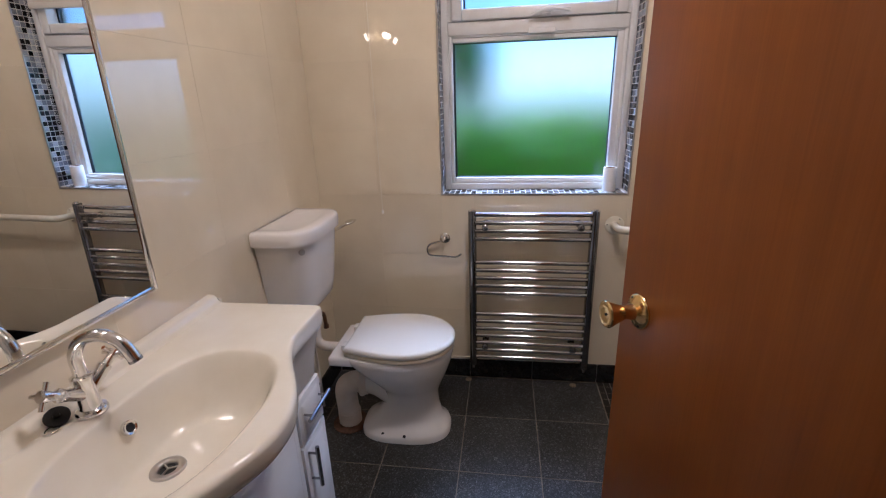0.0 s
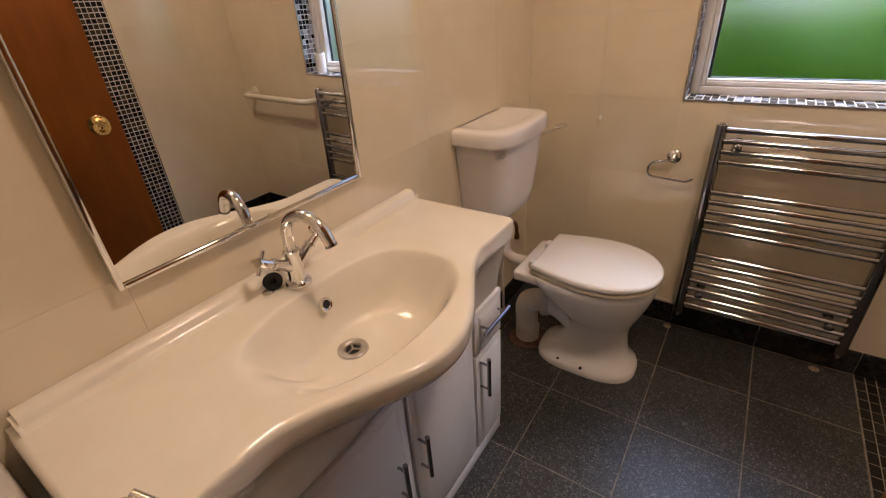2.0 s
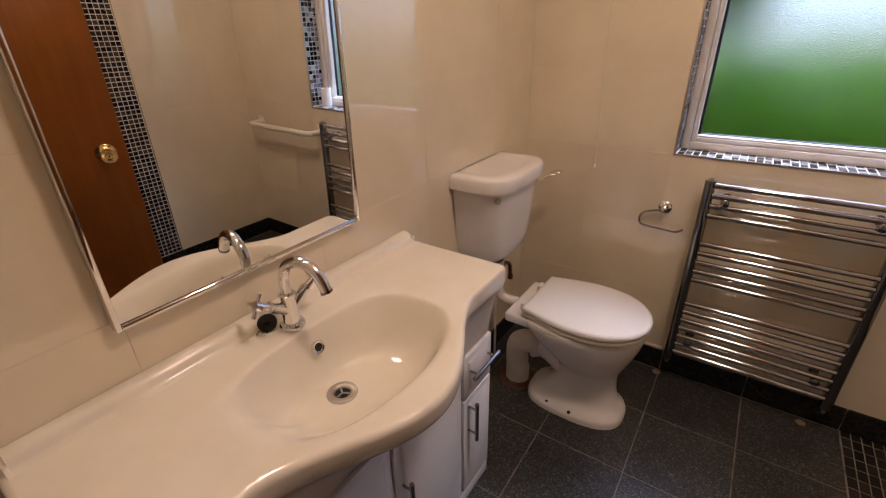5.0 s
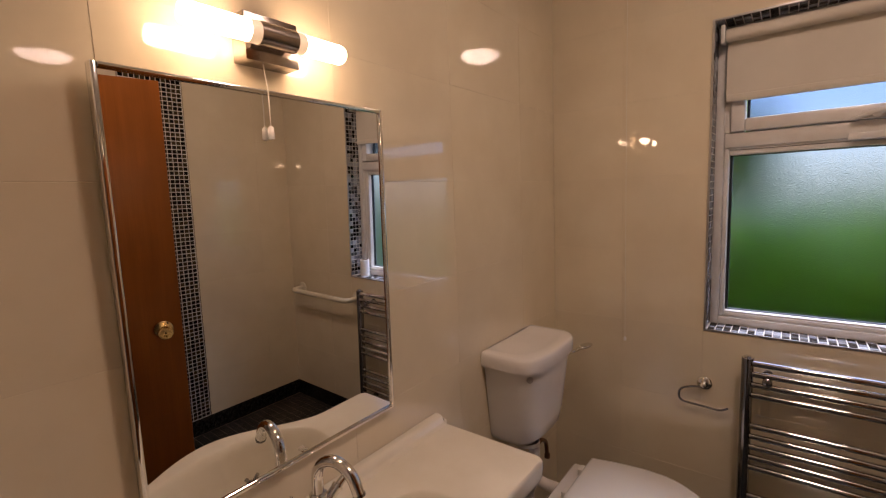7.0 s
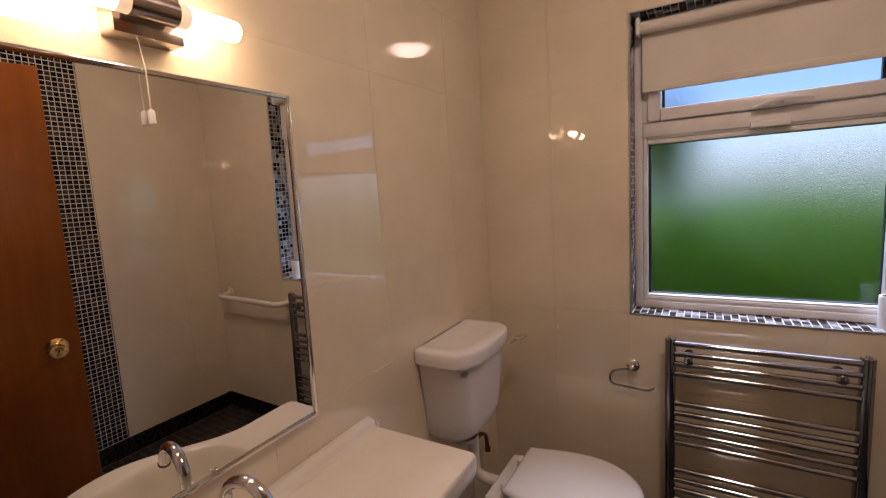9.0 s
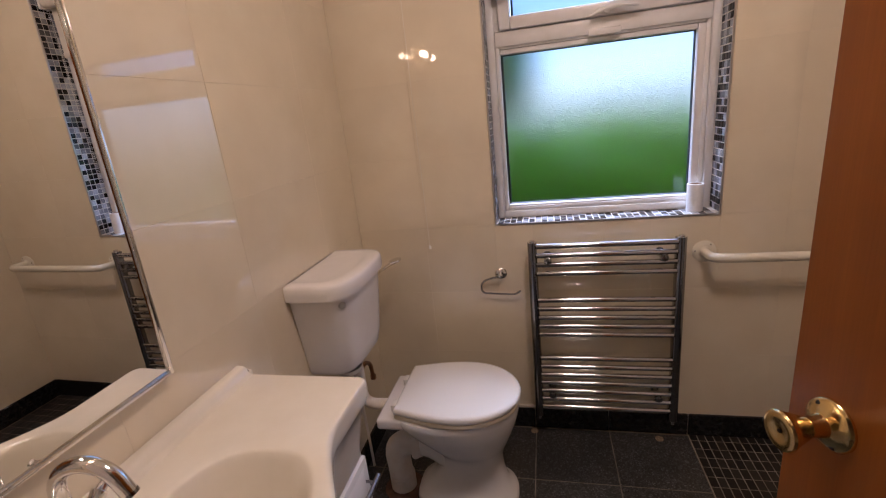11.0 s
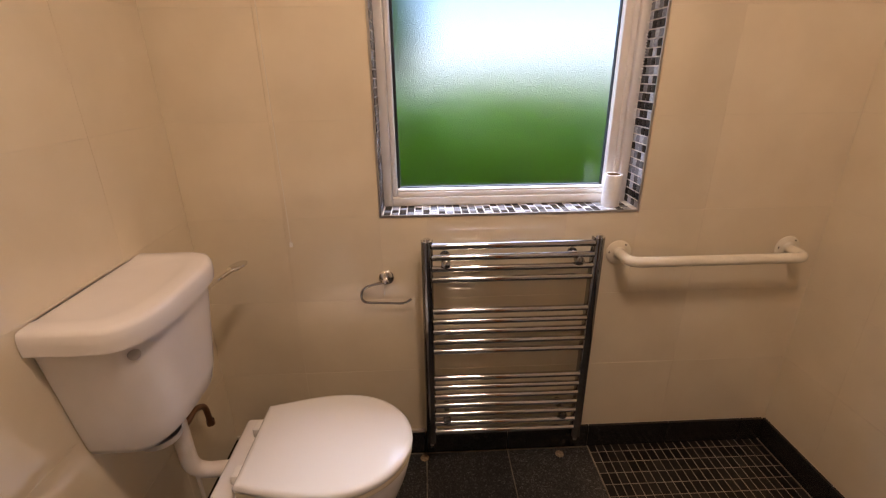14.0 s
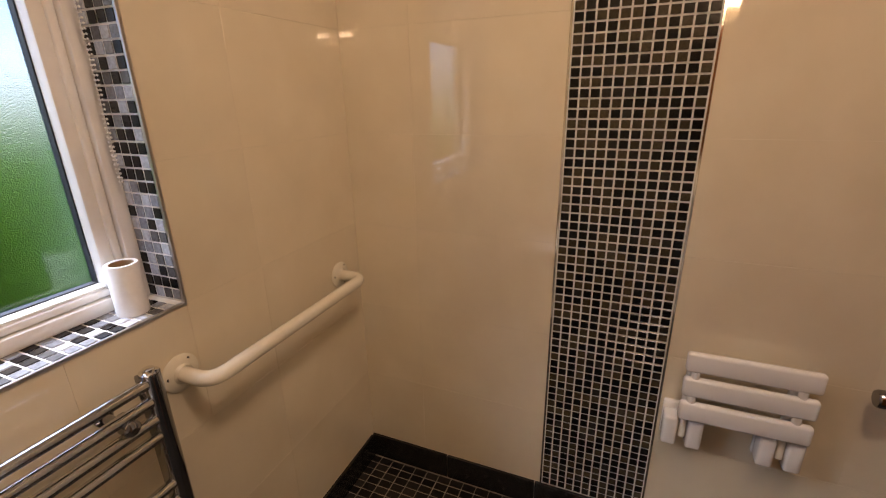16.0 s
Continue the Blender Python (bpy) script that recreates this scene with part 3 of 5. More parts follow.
# ---- light pull cord on the north wall ----
cord = thing("pull_cord", "thin ceiling pull cord with a small white end", "pull cord", at=(0.31, 2.145, TOP))
part("string", local(tube(bmesh.new(), [(0.308, 2.145, TOP), (0.3085, 2.146, 1.6), (0.310, 2.147, 0.885)], 0.0011, 6), cord), CORD, cord)
bm = lathe(bmesh.new(), (0.310, 2.147, 0.888), (0, 0, -1), [(0, 0.0015), (0.004, 0.005), (0.016, 0.006), (0.018, 0)], 14)
part("toggle", local(bm, cord), PVC, cord, "small white end", 50)

# ---- mirror ----
mirror = thing("wall_mirror", "tall rectangular wall mirror in a slim chrome frame", "mirror", at=(0.004, 0.81, 0.945))
mirror.rotation_euler = (0, radians(MIRROR_TILT), radians(MIRROR_YAW))
MY0, MY1, MH = 0.526 - 0.81, 1.098 - 0.81, 0.754
bm = B(0.002, 0.0145, MY0 + 0.008, MY1 - 0.008, 0.008, MH - 0.008)
part("mirror_glass", bm, MIRROR, mirror, "clear silvered glass")
bm = bmesh.new()
w = 0.009
box(bm, 0.0, 0.020, MY0, MY0 + w, 0, MH, 0.002)
box(bm, 0.0, 0.020, MY1 - w, MY1, 0, MH, 0.002)
box(bm, 0.0, 0.020, MY0 + w, MY1 - w, 0, w, 0.002)
box(bm, 0.0, 0.020, MY0 + w, MY1 - w, MH - w, MH, 0.002)
part("mirror_frame", bm, CHROME, mirror, "slim chrome frame", 40)

# ---- lamp over the mirror ----
lamp = thing("mirror_lamp", "chrome wall lamp with two lit opal glass tubes", "wall lamp", at=(0.0, 0.80, 1.79))
LX, LZ = 0.068, 1.786
bm = B(0.0005, 0.046, 0.757, 0.866, 1.745, 1.828, bev=0.0015)
part("backplate", local(bm, lamp), BRONZE, lamp, "brushed bronze-chrome box on the wall", 40)
bm = tube(bmesh.new(), [(LX, 0.769, LZ), (LX, 0.842, LZ)], 0.0208, 32)
part("holder", local(bm, lamp), BRONZE, lamp, "brushed bronze-chrome lamp holder", 40)
for y0, y1 in ((0.769, 0.640), (0.842, 0.958)):
    s = 1 if y1 > y0 else -1
    bm = lathe(bmesh.new(), (LX, y0, LZ), (0, s, 0), [(0, 0.0186), (0.02, 0.0188), (abs(y1 - y0) - 0.008, 0.0188), (abs(y1 - y0) - 0.002, 0.016), (abs(y1 - y0), 0.009), (abs(y1 - y0) + 0.0005, 0)], 28)
    tb = part("tube", local(bm, lamp), TUBE, lamp, "lit opal glass tube", 50)
    bm = lathe(bmesh.new(), (LX, y0, LZ), (0, s, 0), [(0, 0.0196), (0.0175, 0.0196), (0.019, 0.0190)], 28)
    part("neck", local(bm, lamp), NECK, tb, "dimmer cream glass neck", 50)
part("pull_string", local(tube(bmesh.new(), [(0.030, 0.797, 1.753), (0.041, 0.797, 1.70), (0.040, 0.797, 1.630)], 0.0012, 6), lamp), CORD, lamp)
bm = lathe(bmesh.new(), (0.040, 0.797, 1.632), (0, 0, -1), [(0, 0.002), (0.003, 0.0055), (0.024, 0.006), (0.026, 0)], 14)
part("toggle", local(bm, lamp), PVC, lamp, "small white toggle", 50)

# ---- ceiling lamp ----
clamp = thing("ceiling_lamp", "round opal glass ceiling lamp, switched on", "ceiling lamp", at=(1.02, 1.14, TOP))
bm = lathe(bmesh.new(), (0, 0, 0), (0, 0, -1), [(0.0, 0.150), (0.02, 0.150), (0.024, 0.14)], 40)
part("base", bm, PVC, clamp, "", 40)
bm = lathe(bmesh.new(), (0, 0, -0.02), (0, 0, -1), [(0.0, 0.142), (0.016, 0.137), (0.034, 0.108), (0.046, 0.05), (0.049, 0.0)], 40)
part("shade", bm, DOME, clamp, "lit opal glass dome", 50)

# ---- vanity basin ----
CY, DECK = 0.815, 0.815
BY0, BY1 = 0.325, 1.302


def front_x(y):
    u = abs(y - CY) / 0.315
    return 0.352 + (0.122 * (0.5 * (1 + math.cos(math.pi * u))) ** 0.9 if u < 1 else 0.0)


def basin_outline():
    pts = [(0.001, BY1 - 0.02)]
    pts += [(0.001, BY1 - 0.003)] + [(0.004 + 0.326 * k / 16, BY1) for k in range(1, 16)]
    pts += [(front_x(BY1) - 0.022 + 0.022 * math.sin(a), BY1 - 0.022 + 0.022 * math.cos(a)) for a in (math.pi / 2 * k / 6 for k in range(7))]
    n = 76
    pts += [(front_x(y), y) for y in (BY1 - 0.03 - (BY1 - BY0 - 0.06) * k / n for k in range(n + 1))]
    pts += [(front_x(BY0) - 0.022 + 0.022 * math.cos(a), BY0 + 0.022 - 0.022 * math.sin(a)) for a in (math.pi / 2 * k / 6 for k in range(7))]
    pts += [(0.33 - 0.326 * k / 16, BY0) for k in range(1, 16)] + [(0.001, BY0 + 0.003)]
    n = 40
    pts += [(0.001, BY0 + 0.02 + (BY1 - BY0 - 0.04) * k / n) for k in range(n)]
    return pts


OUT = basin_outline()
DRX, DRY, DRZ = 0.206, 0.812, 0.682
BCX, BCY = 0.272, 0.815


def bowl_rim(px, py):
    """The bowl's rim in the direction of an outline point, seen from the bowl's middle."""
    a = math.atan2(py - BCY, px - BCX)
    c, s = math.cos(a), math.sin(a)
    hx = 0.143 if c > 0 else 0.154
    n = 2.2 if c > 0 else 2.8
    r = (abs(c / hx) ** n + abs(s / (0.236 if s > 0 else 0.258)) ** n) ** (-1 / n)
    return BCX + c * r, BCY + s * r


def outer(inset, z):
    res = []
    for px, py in OUT:
        d = Vector((px - 0.15, py - CY)).normalized()
        keep = 0 if px < 0.01 else 1
        res.append((px - d.x * inset * keep, py - d.y * inset * keep, z))
    return res


LIP = 0.013                                            # radius of the rounded front edge
INNER = outer(LIP, DECK)


def basin_ring(kind, t):
    out = []
    for (px, py), (ix, iy, _) in zip(OUT, INNER):
        rx, ry = bowl_rim(px, py)
        if kind == "bowl":
            ll = math.hypot(rx - DRX, ry - DRY)
            q = (0.033 + (ll - 0.033) * t) / ll
            x, y = DRX + (rx - DRX) * q, DRY + (ry - DRY) * q
            back = max(0.0, (BCX - rx) / 0.154)
            end = (ry - BCY) / 0.24
            e = 1.75 + 1.25 * back ** 2 + (1.5 * end if end > 0 else 0.35 * end) * (1 - back ** 2)
            z = DECK - 0.0015 - (DECK - 0.0015 - DRZ) * 0.5 * (1 + math.cos(math.pi * t ** e))
        else:
            x, y = rx + (ix - rx) * t, ry + (iy - ry) * t
            z = DECK - 0.0015 * (1 - t) ** 2
        out.append((x, y, z))
    return out


rings = [basin_ring("bowl", t) for t in (0.0, 0.06, 0.12, 0.19, 0.26, 0.33, 0.4, 0.47, 0.54, 0.6, 0.66, 0.72, 0.77, 0.82, 0.86, 0.9, 0.93, 0.96, 0.98, 1.0)]
rings += [basin_ring("deck", t) for t in (0.1, 0.25, 0.5, 0.75, 1.0)]
for k in range(1, 9):
    a = math.pi / 2 * k / 8
    rings.append(outer(LIP * (1 - math.sin(a)), DECK - LIP * (1 - math.cos(a))))
for inset, z in ((0.0, DECK - 0.034), (0.003, DECK - 0.046), (0.010, DECK - 0.056), (0.022, DECK - 0.063)):
    rings.append(outer(inset, z))
last = rings[-1]
for f in (0.25, 0.5, 0.75, 1.0):
    g = f ** 0.8
    rings.append([(x + (min(x, 0.308) - x) * g, CY + (y - CY) * (1 - 0.018 * f), DECK - 0.063 + (0.598 - DECK + 0.063) * f) for x, y, z in last])
basin = thing("vanity_basin", "cream white ceramic basin top with a bowed front", "basin", at=(0.2, CY, DECK))
bm = loft(bmesh.new(), rings, False, True)
part("basin_top", local(bm, basin), BASIN, basin, "", 50)
bm = bmesh.new()
prof = [(0.0012, DECK - 0.004), (0.046, DECK - 0.004), (0.041, DECK + 0.0015), (0.035, DECK + 0.004), (0.031, DECK + 0.009), (0.028, DECK + 0.017), (0.022, DECK + 0.023), (0.014, DECK + 0.0255), (0.0012, DECK + 0.0255)]
loft(bm, [[(x, y, z) for x, z in prof] for y in (BY0 + 0.012, BY1 - 0.006)])
bmesh.ops.bevel(bm, geom=[e for e in bm.edges if abs((e.verts[0].co - e.verts[1].co).y) < 0.01 and e.verts[0].co.z > DECK], offset=0.006, segments=3, affect="EDGES")
part("upstand", local(bm, basin), BASIN, basin, "low ceramic upstand against the wall", 60)
bm = lathe(bmesh.new(), (DRX, DRY, DRZ - 0.004), (0, 0, 1), [(0.001, 0.0), (0.001, 0.017), (0.006, 0.018), (0.0085, 0.021), (0.0085, 0.030), (0.007, 0.0325), (0.003, 0.034)], 36)
waste = part("drain", local(bm, basin), STEEL, basin, "chrome waste outlet", 40)
bm = lathe(bmesh.new(), (DRX, DRY, DRZ - 0.002), (0, 0, 1), [(0.0, 0.0), (0.0, 0.016)], 24)
part("drain_hole", local(bm, basin), DARK, waste, "dark drain hole")
bm = bmesh.new()
for a in (30, 150, 270):
    c, s = math.cos(radians(a)), math.sin(radians(a))
    tube(bm, [(DRX, DRY, DRZ), (DRX + 0.017 * c, DRY + 0.017 * s, DRZ)], 0.0022, 6)
part("drain_cross", local(bm, basin), STEEL, waste, "chrome cross bars")
ov, on = Vector((0.1345, 0.822, 0.768)), Vector((0.92, 0.0, 0.38))
bm = lathe(bmesh.new(), ov, on, [(-0.004, 0.0095), (0.004, 0.0095), (0.005, 0.011), (0.0055, 0.0135), (0.004, 0.015), (-0.004, 0.015)], 28)
of = part("overflow", local(bm, basin), CHROME, basin, "chrome overflow ring", 40)
bm = lathe(bmesh.new(), ov + on.normalized() * 0.002, on, [(0, 0), (0, 0.0095)], 20)
part("overflow_hole", local(bm, basin), DARK, of, "dark overflow hole")

# ---- basin tap ----
tap = thing("basin_tap", "chrome swan-neck mixer tap with two cross handles", "tap", at=(0.082, 0.808, DECK))
O = Vector((0.082, 0.808, DECK))
bm = lathe(bmesh.new(), O, (0, 0, 1), [(0, 0.0275), (0.006, 0.0275), (0.010, 0.025), (0.012, 0.0185), (0.070, 0.0165), (0.074, 0.0185), (0.080, 0.0185), (0.083, 0.014), (0.084, 0)], 32)
part("body", local(bm, tap), CHROME, tap, "", 40)
sd = Vector((0.99, 0.15, 0)).normalized()
arc = [O + Vector((0, 0, 0.08)), O + Vector((0, 0, 0.105))]
for k in range(0, 19):
    a = math.pi * (1 - k / 18 * 0.90)
    arc.append(O + sd * (0.053 + 0.053 * math.cos(a)) + Vector((0, 0, 0.110 + 0.054 * math.sin(a))))
arc.append(arc[-1] + (arc[-1] - arc[-2]).normalized() * 0.016)
sp = part("spout", local(tube(bmesh.new(), arc, 0.0118, 22), tap), CHROME, tap, "", 60)
e, dn = arc[-1], (arc[-1] - arc[-2]).normalized()
bm = lathe(bmesh.new(), e, dn, [(-0.001, 0.0125), (0.004, 0.0125), (0.005, 0.010), (0.003, 0.0)], 22)
part("aerator", local(bm, tap), DARKC, sp, "", 40)
for hd in (Vector((0, -0.83, 0.54)), Vector((0.06, 0.83, 0.56))):
    hd.normalize()
    s0 = O + Vector((0, 0, 0.040))
    bm = lathe(bmesh.new(), s0, hd, [(0.008, 0.013), (0.050, 0.0115), (0.052, 0.013), (0.058, 0.013), (0.060, 0.009), (0.076, 0.008), (0.078, 0.0105), (0.090, 0.0105), (0.0915, 0)], 24)
    arm = part("valve", local(bm, tap), CHROME, tap, "", 40)
    u = hd.orthogonal().normalized()
    w2 = hd.cross(u)
    c = s0 + hd * 0.084
    bm = bmesh.new()
    for q in ((u + w2).normalized(), (u - w2).normalized()):
        tube(bm, [c - q * 0.025, c + q * 0.025], 0.0042, 14)
    part("cross_handle", local(bm, tap), CHROME, arm, "chrome cross-head handle", 40)

plug = thing("basin_plug", "black rubber plug lying behind the tap", "plug", at=(0.046, 0.772, DECK + 0.003))
bm = lathe(bmesh.new(), (0.046, 0.772, DECK + 0.011), Vector((0.4, -0.3, 0.75)), [(-0.007, 0), (-0.007, 0.016), (0.0, 0.019), (0.006, 0.0205), (0.008, 0.019), (0.008, 0.006), (0.014, 0.005), (0.015, 0)], 26)
part("stopper", local(bm, plug), RUBBER, plug, "", 40)
bm = bmesh.new()
lp = [Vector((0.056 + 0.010 * math.cos(a), 0.750 + 0.012 * math.sin(a), DECK + 0.0032)) for a in (2 * math.pi * k / 20 for k in range(20))]
tube(bm, lp + [lp[0]], 0.0016, 8)
part("ring", local(bm, plug), CHROME, plug, "small metal ring", 60)

# ---- vanity cabinets ----
CFX = 0.300                                            # face of the carcass


def slab_front(y0, y1, z0, z1, x=CFX, raised=True):
    bm = B(x + 0.0005, x + 0.012, y0, y1, z0, z1, bev=0.002)
    if raised:
        m, k = 0.020, 0.012
        a = [(x + 0.0119, y0 + m, z0 + m), (x + 0.0119, y1 - m, z0 + m), (x + 0.0119, y1 - m, z1 - m), (x + 0.0119, y0 + m, z1 - m)]
        b = [(x + 0.018, y0 + m + k, z0 + m + k), (x + 0.018, y1 - m - k, z0 + m + k), (x + 0.018, y1 - m - k, z1 - m - k), (x + 0.018, y0 + m + k, z1 - m - k)]
        loft(bm, [a, b], False, True)
    return bm


def bar_handle(bm, p, q, x):
    """A straight bar on two short posts."""
    p, q = Vector(p), Vector(q)
    tube(bm, [p, q], 0.006, 16)
    for t in (0.17, 0.83):
        c = p.lerp(q, t)
        tube(bm, [(x, c.y, c.z), c], 0.0036, 10)
    return bm


def carcass(name, y0, y1, label, top=0.597):
    ob = thing(name, label, "cabinet", "vanity cabinets", at=(0.15, (y0 + y1) / 2, 0.055))
    bm = B(0.012, CFX, y0, y1, 0.056, top, bev=0.0015)
    part("body", local(bm, ob), GLOSSW, ob, "", 40)
    return ob


HX = CFX + 0.042
PFX = CFX + 0.013
narrow_n = carcass("vanity_cabinet", 1.134, 1.292, "narrow white gloss vanity cabinet with drawer and door")
dr = part("drawer_front", local(slab_front(1.138, 1.290, 0.441, 0.588), narrow_n), GLOSSW, narrow_n, "white drawer front with raised panel", 30)
part("handle", local(bar_handle(bmesh.new(), (HX, 1.142, 0.534), (HX, 1.284, 0.534), PFX), narrow_n), DARKC, dr, "dark chrome bar handle", 50)
dd = part("door", local(slab_front(1.138, 1.290, 0.060, 0.433), narrow_n), GLOSSW, narrow_n, "white door with raised panel", 30)
part("handle", local(bar_handle(bmesh.new(), (HX, 1.160, 0.290), (HX, 1.160, 0.430), PFX), narrow_n), DARKC, dd, "dark chrome bar handle", 50)

mid = carcass("vanity_cabinet", 0.534, 1.132, "white gloss vanity cabinet with two plain doors")
for y0, y1, hy in ((0.538, 0.828, 0.776), (0.842, 1.124, 0.860)):
    dd = part("door", local(slab_front(y0, y1, 0.060, 0.588), mid), GLOSSW, mid, "white door with raised panel", 30)
    part("handle", local(bar_handle(bmesh.new(), (HX, hy, 0.292), (HX, hy, 0.434), PFX), mid), DARKC, dd, "dark chrome bar handle", 50)

narrow_s = carcass("vanity_cabinet", 0.372, 0.532, "narrow white gloss vanity cabinet with drawer and door")
dr = part("drawer_front", local(slab_front(0.376, 0.528, 0.441, 0.588), narrow_s), GLOSSW, narrow_s, "white drawer front with raised panel", 30)
part("handle", local(bar_handle(bmesh.new(), (HX, 0.384, 0.528), (HX, 0.512, 0.528), PFX), narrow_s), DARKC, dr, "dark chrome bar handle", 50)
dd = part("door", local(slab_front(0.376, 0.528, 0.060, 0.433), narrow_s), GLOSSW, narrow_s, "white door with raised panel", 30)
part("handle", local(bar_handle(bmesh.new(), (HX, 0.510, 0.290), (HX, 0.510, 0.430), PFX), narrow_s), DARKC, dd, "dark chrome bar handle", 50)
bm = B(0.012, CFX + 0.008, 0.372, 1.293, 0.0005, 0.055, bev=0.002)
solo("plinth_board", bm, GLOSSW, "white plinth board under the vanity cabinets", "plinth", smooth=30)

# ---- toilet ----
TY = 1.780
toilet = thing("toilet", "white ceramic toilet pan with closed lid", "toilet", at=(0.45, TY, 0))
N_T = 56


def oval(x0, x1, hy, z, back=2.0, front=2.0, widest=0.5):
    """A closed ring round the pan, x0 at the wall side; exponents square up its two ends."""
    cx = x0 + (x1 - x0) * widest
    pts = []
    for k in range(N_T):
        a = 2 * math.pi * k / N_T
        c, s = math.cos(a), math.sin(a)
        n, hx = (front, x1 - cx) if c > 0 else (back, cx - x0)
        pts.append((cx + hx * math.copysign(abs(c) ** (2 / n), c), TY + hy * math.copysign(abs(s) ** (2 / n), s), z))
    return pts


rings = [oval(0.262, 0.648, 0.126, 0.001, 3.0, 2.6), oval(0.262, 0.648, 0.126, 0.018, 3.0, 2.6), oval(0.268, 0.642, 0.120, 0.034, 3.0, 2.6),
         oval(0.292, 0.628, 0.098, 0.048, 3.0, 2.5), oval(0.330, 0.610, 0.080, 0.080, 2.6, 2.4), oval(0.362, 0.600, 0.074, 0.130, 2.4, 2.3),
         oval(0.372, 0.597, 0.080, 0.180, 2.3, 2.2), oval(0.366, 0.603, 0.094, 0.212, 2.3, 2.1), oval(0.352, 0.614, 0.114, 0.238, 2.3, 2.0),
         oval(0.326, 0.630, 0.138, 0.275, 2.4, 2.0), oval(0.290, 0.646, 0.155, 0.315, 2.7, 2.0), oval(0.262, 0.658, 0.166, 0.352, 3.2, 2.0), oval(0.240, 0.666, 0.172, 0.385, 3.6, 2.0),
         oval(0.236, 0.669, 0.174, 0.404, 3.6, 2.0), oval(0.240, 0.666, 0.171, 0.414, 3.6, 2.0), oval(0.26, 0.645, 0.15, 0.416, 3.6, 2.0)]
part("pan", local(loft(bmesh.new(), rings), toilet), CERAMIC, toilet, "white glazed ceramic pan", 60)
bm = B(0.182, 0.290, TY - 0.142, TY + 0.140, 0.372, 0.4145, bev=0.012, seg=3)
part("ledge", local(bm, toilet), CERAMIC, toilet, "", 50)
for x, y in ((0.372, 1.6705), (0.466, 1.6625)):
    bm = lathe(bmesh.new(), (x, y, 0.034), Vector((0, -0.75, 0.66)), [(0.0, 0.0), (0.0045, 0.0), (0.0045, 0.0062), (0.0, 0.0065)], 16)
    part("fixing_hole", local(bm, toilet), DARK, toilet, "dark fixing hole in the foot")


def lid_ring(inset, z, x0=0.252, x1=0.675, hy=0.178, hb=0.138):
    pts = []
    n = 14
    cx = x0 + (x1 - x0) * 0.50
    for k in range(n):
        t = k / n
        x = x0 + (cx - x0) * t
        pts.append((x, -(hb + (hy - hb) * math.sin(t * math.pi / 2) ** 1.1)))
    for k in range(29):
        a = -math.pi / 2 + math.pi * k / 28
        pts.append((cx + (x1 - cx) * math.cos(a) ** 0.94 if math.cos(a) > 0 else cx, hy * math.sin(a)))
    for k in range(n - 1, -1, -1):
        t = k / n
        x = x0 + (cx - x0) * t
        pts.append((x, hb + (hy - hb) * math.sin(t * math.pi / 2) ** 1.1))
    for k in range(1, 8):
        pts.append((x0, hb - 2 * hb * k / 8))
    mid_p = Vector((cx, 0))
    res = []
    for x, y in pts:
        d = Vector((x, y)) - mid_p
        d = d * (1 - inset / d.length)
        res.append((mid_p.x + d.x, TY + d.y, z))
    return res


rings = [lid_ring(0.010, 0.417), lid_ring(0.003, 0.419), lid_ring(0.0, 0.427), lid_ring(0.003, 0.434), lid_ring(0.010, 0.4355)]
part("seat", local(loft(bmesh.new(), rings), toilet), CREAM_SEAT, toilet, "slightly yellowed plastic seat ring", 50)
rings = [lid_ring(0.010, 0.4365), lid_ring(0.001, 0.438), lid_ring(-0.002, 0.445), lid_ring(-0.001, 0.453), lid_ring(0.004, 0.4585), lid_ring(0.014, 0.4605), lid_ring(0.08, 0.462), lid_ring(0.13, 0.4623)]
part("lid", local(loft(bmesh.new(), rings), toilet), LIDP, toilet, "closed white plastic lid", 50)
for y in (TY - 0.078, TY + 0.078):
    bm = B(0.226, 0.262, y - 0.020, y + 0.020, 0.4145, 0.444, bev=0.006)
    part("hinge", local(bm, toilet), SEATP, toilet, "white plastic hinge", 40)
bm = tube(bmesh.new(), curve_pts([(0.46, 1.780, 0.115), (0.385, 1.782, 0.165), (0.335, 1.782, 0.203), (0.274, 1.780, 0.216)], 0.05), 0.049, 26)
part("outlet", local(bm, toilet), CERAMIC, toilet, "ceramic outlet of the pan", 60)

soil = thing("waste_pipe", "white plastic elbow waste pipe into the floor", "waste pipe", at=(0.195, 1.772, 0))
bm = tube(bmesh.new(), curve_pts([(0.298, 1.782, 0.214), (0.184, 1.773, 0.208), (0.196, 1.770, 0.006)], 0.075, 9), 0.0465, 26)
part("elbow", local(bm, soil), WASTE, soil, "", 60)
bm = lathe(bmesh.new(), (0.258, 1.779, 0.2120), Vector((0.116, 0.010, 0.005)), [(0, 0.046), (0.0, 0.060), (0.006, 0.063), (0.014, 0.061), (0.020, 0.057), (0.032, 0.0555), (0.032, 0.046)], 30)
part("socket", local(bm, soil), WASTE, soil, "flanged plastic socket", 40)
bm = lathe(bmesh.new(), (0.1955, 1.770, 0.070), (0, 0, -1), [(0, 0.046), (0.002, 0.0495), (0.066, 0.0495), (0.068, 0.046)], 30)
part("sleeve", local(bm, soil), WASTE, soil, "", 40)
bm = lathe(bmesh.new(), (0.197, 1.770, 0.0005), (0, 0, 1), [(0, 0.078), (0.004, 0.077), (0.010, 0.066), (0.012, 0.050)], 30)
part("floor_collar", local(bm, soil), RUST, soil, "stained brown floor collar", 40)
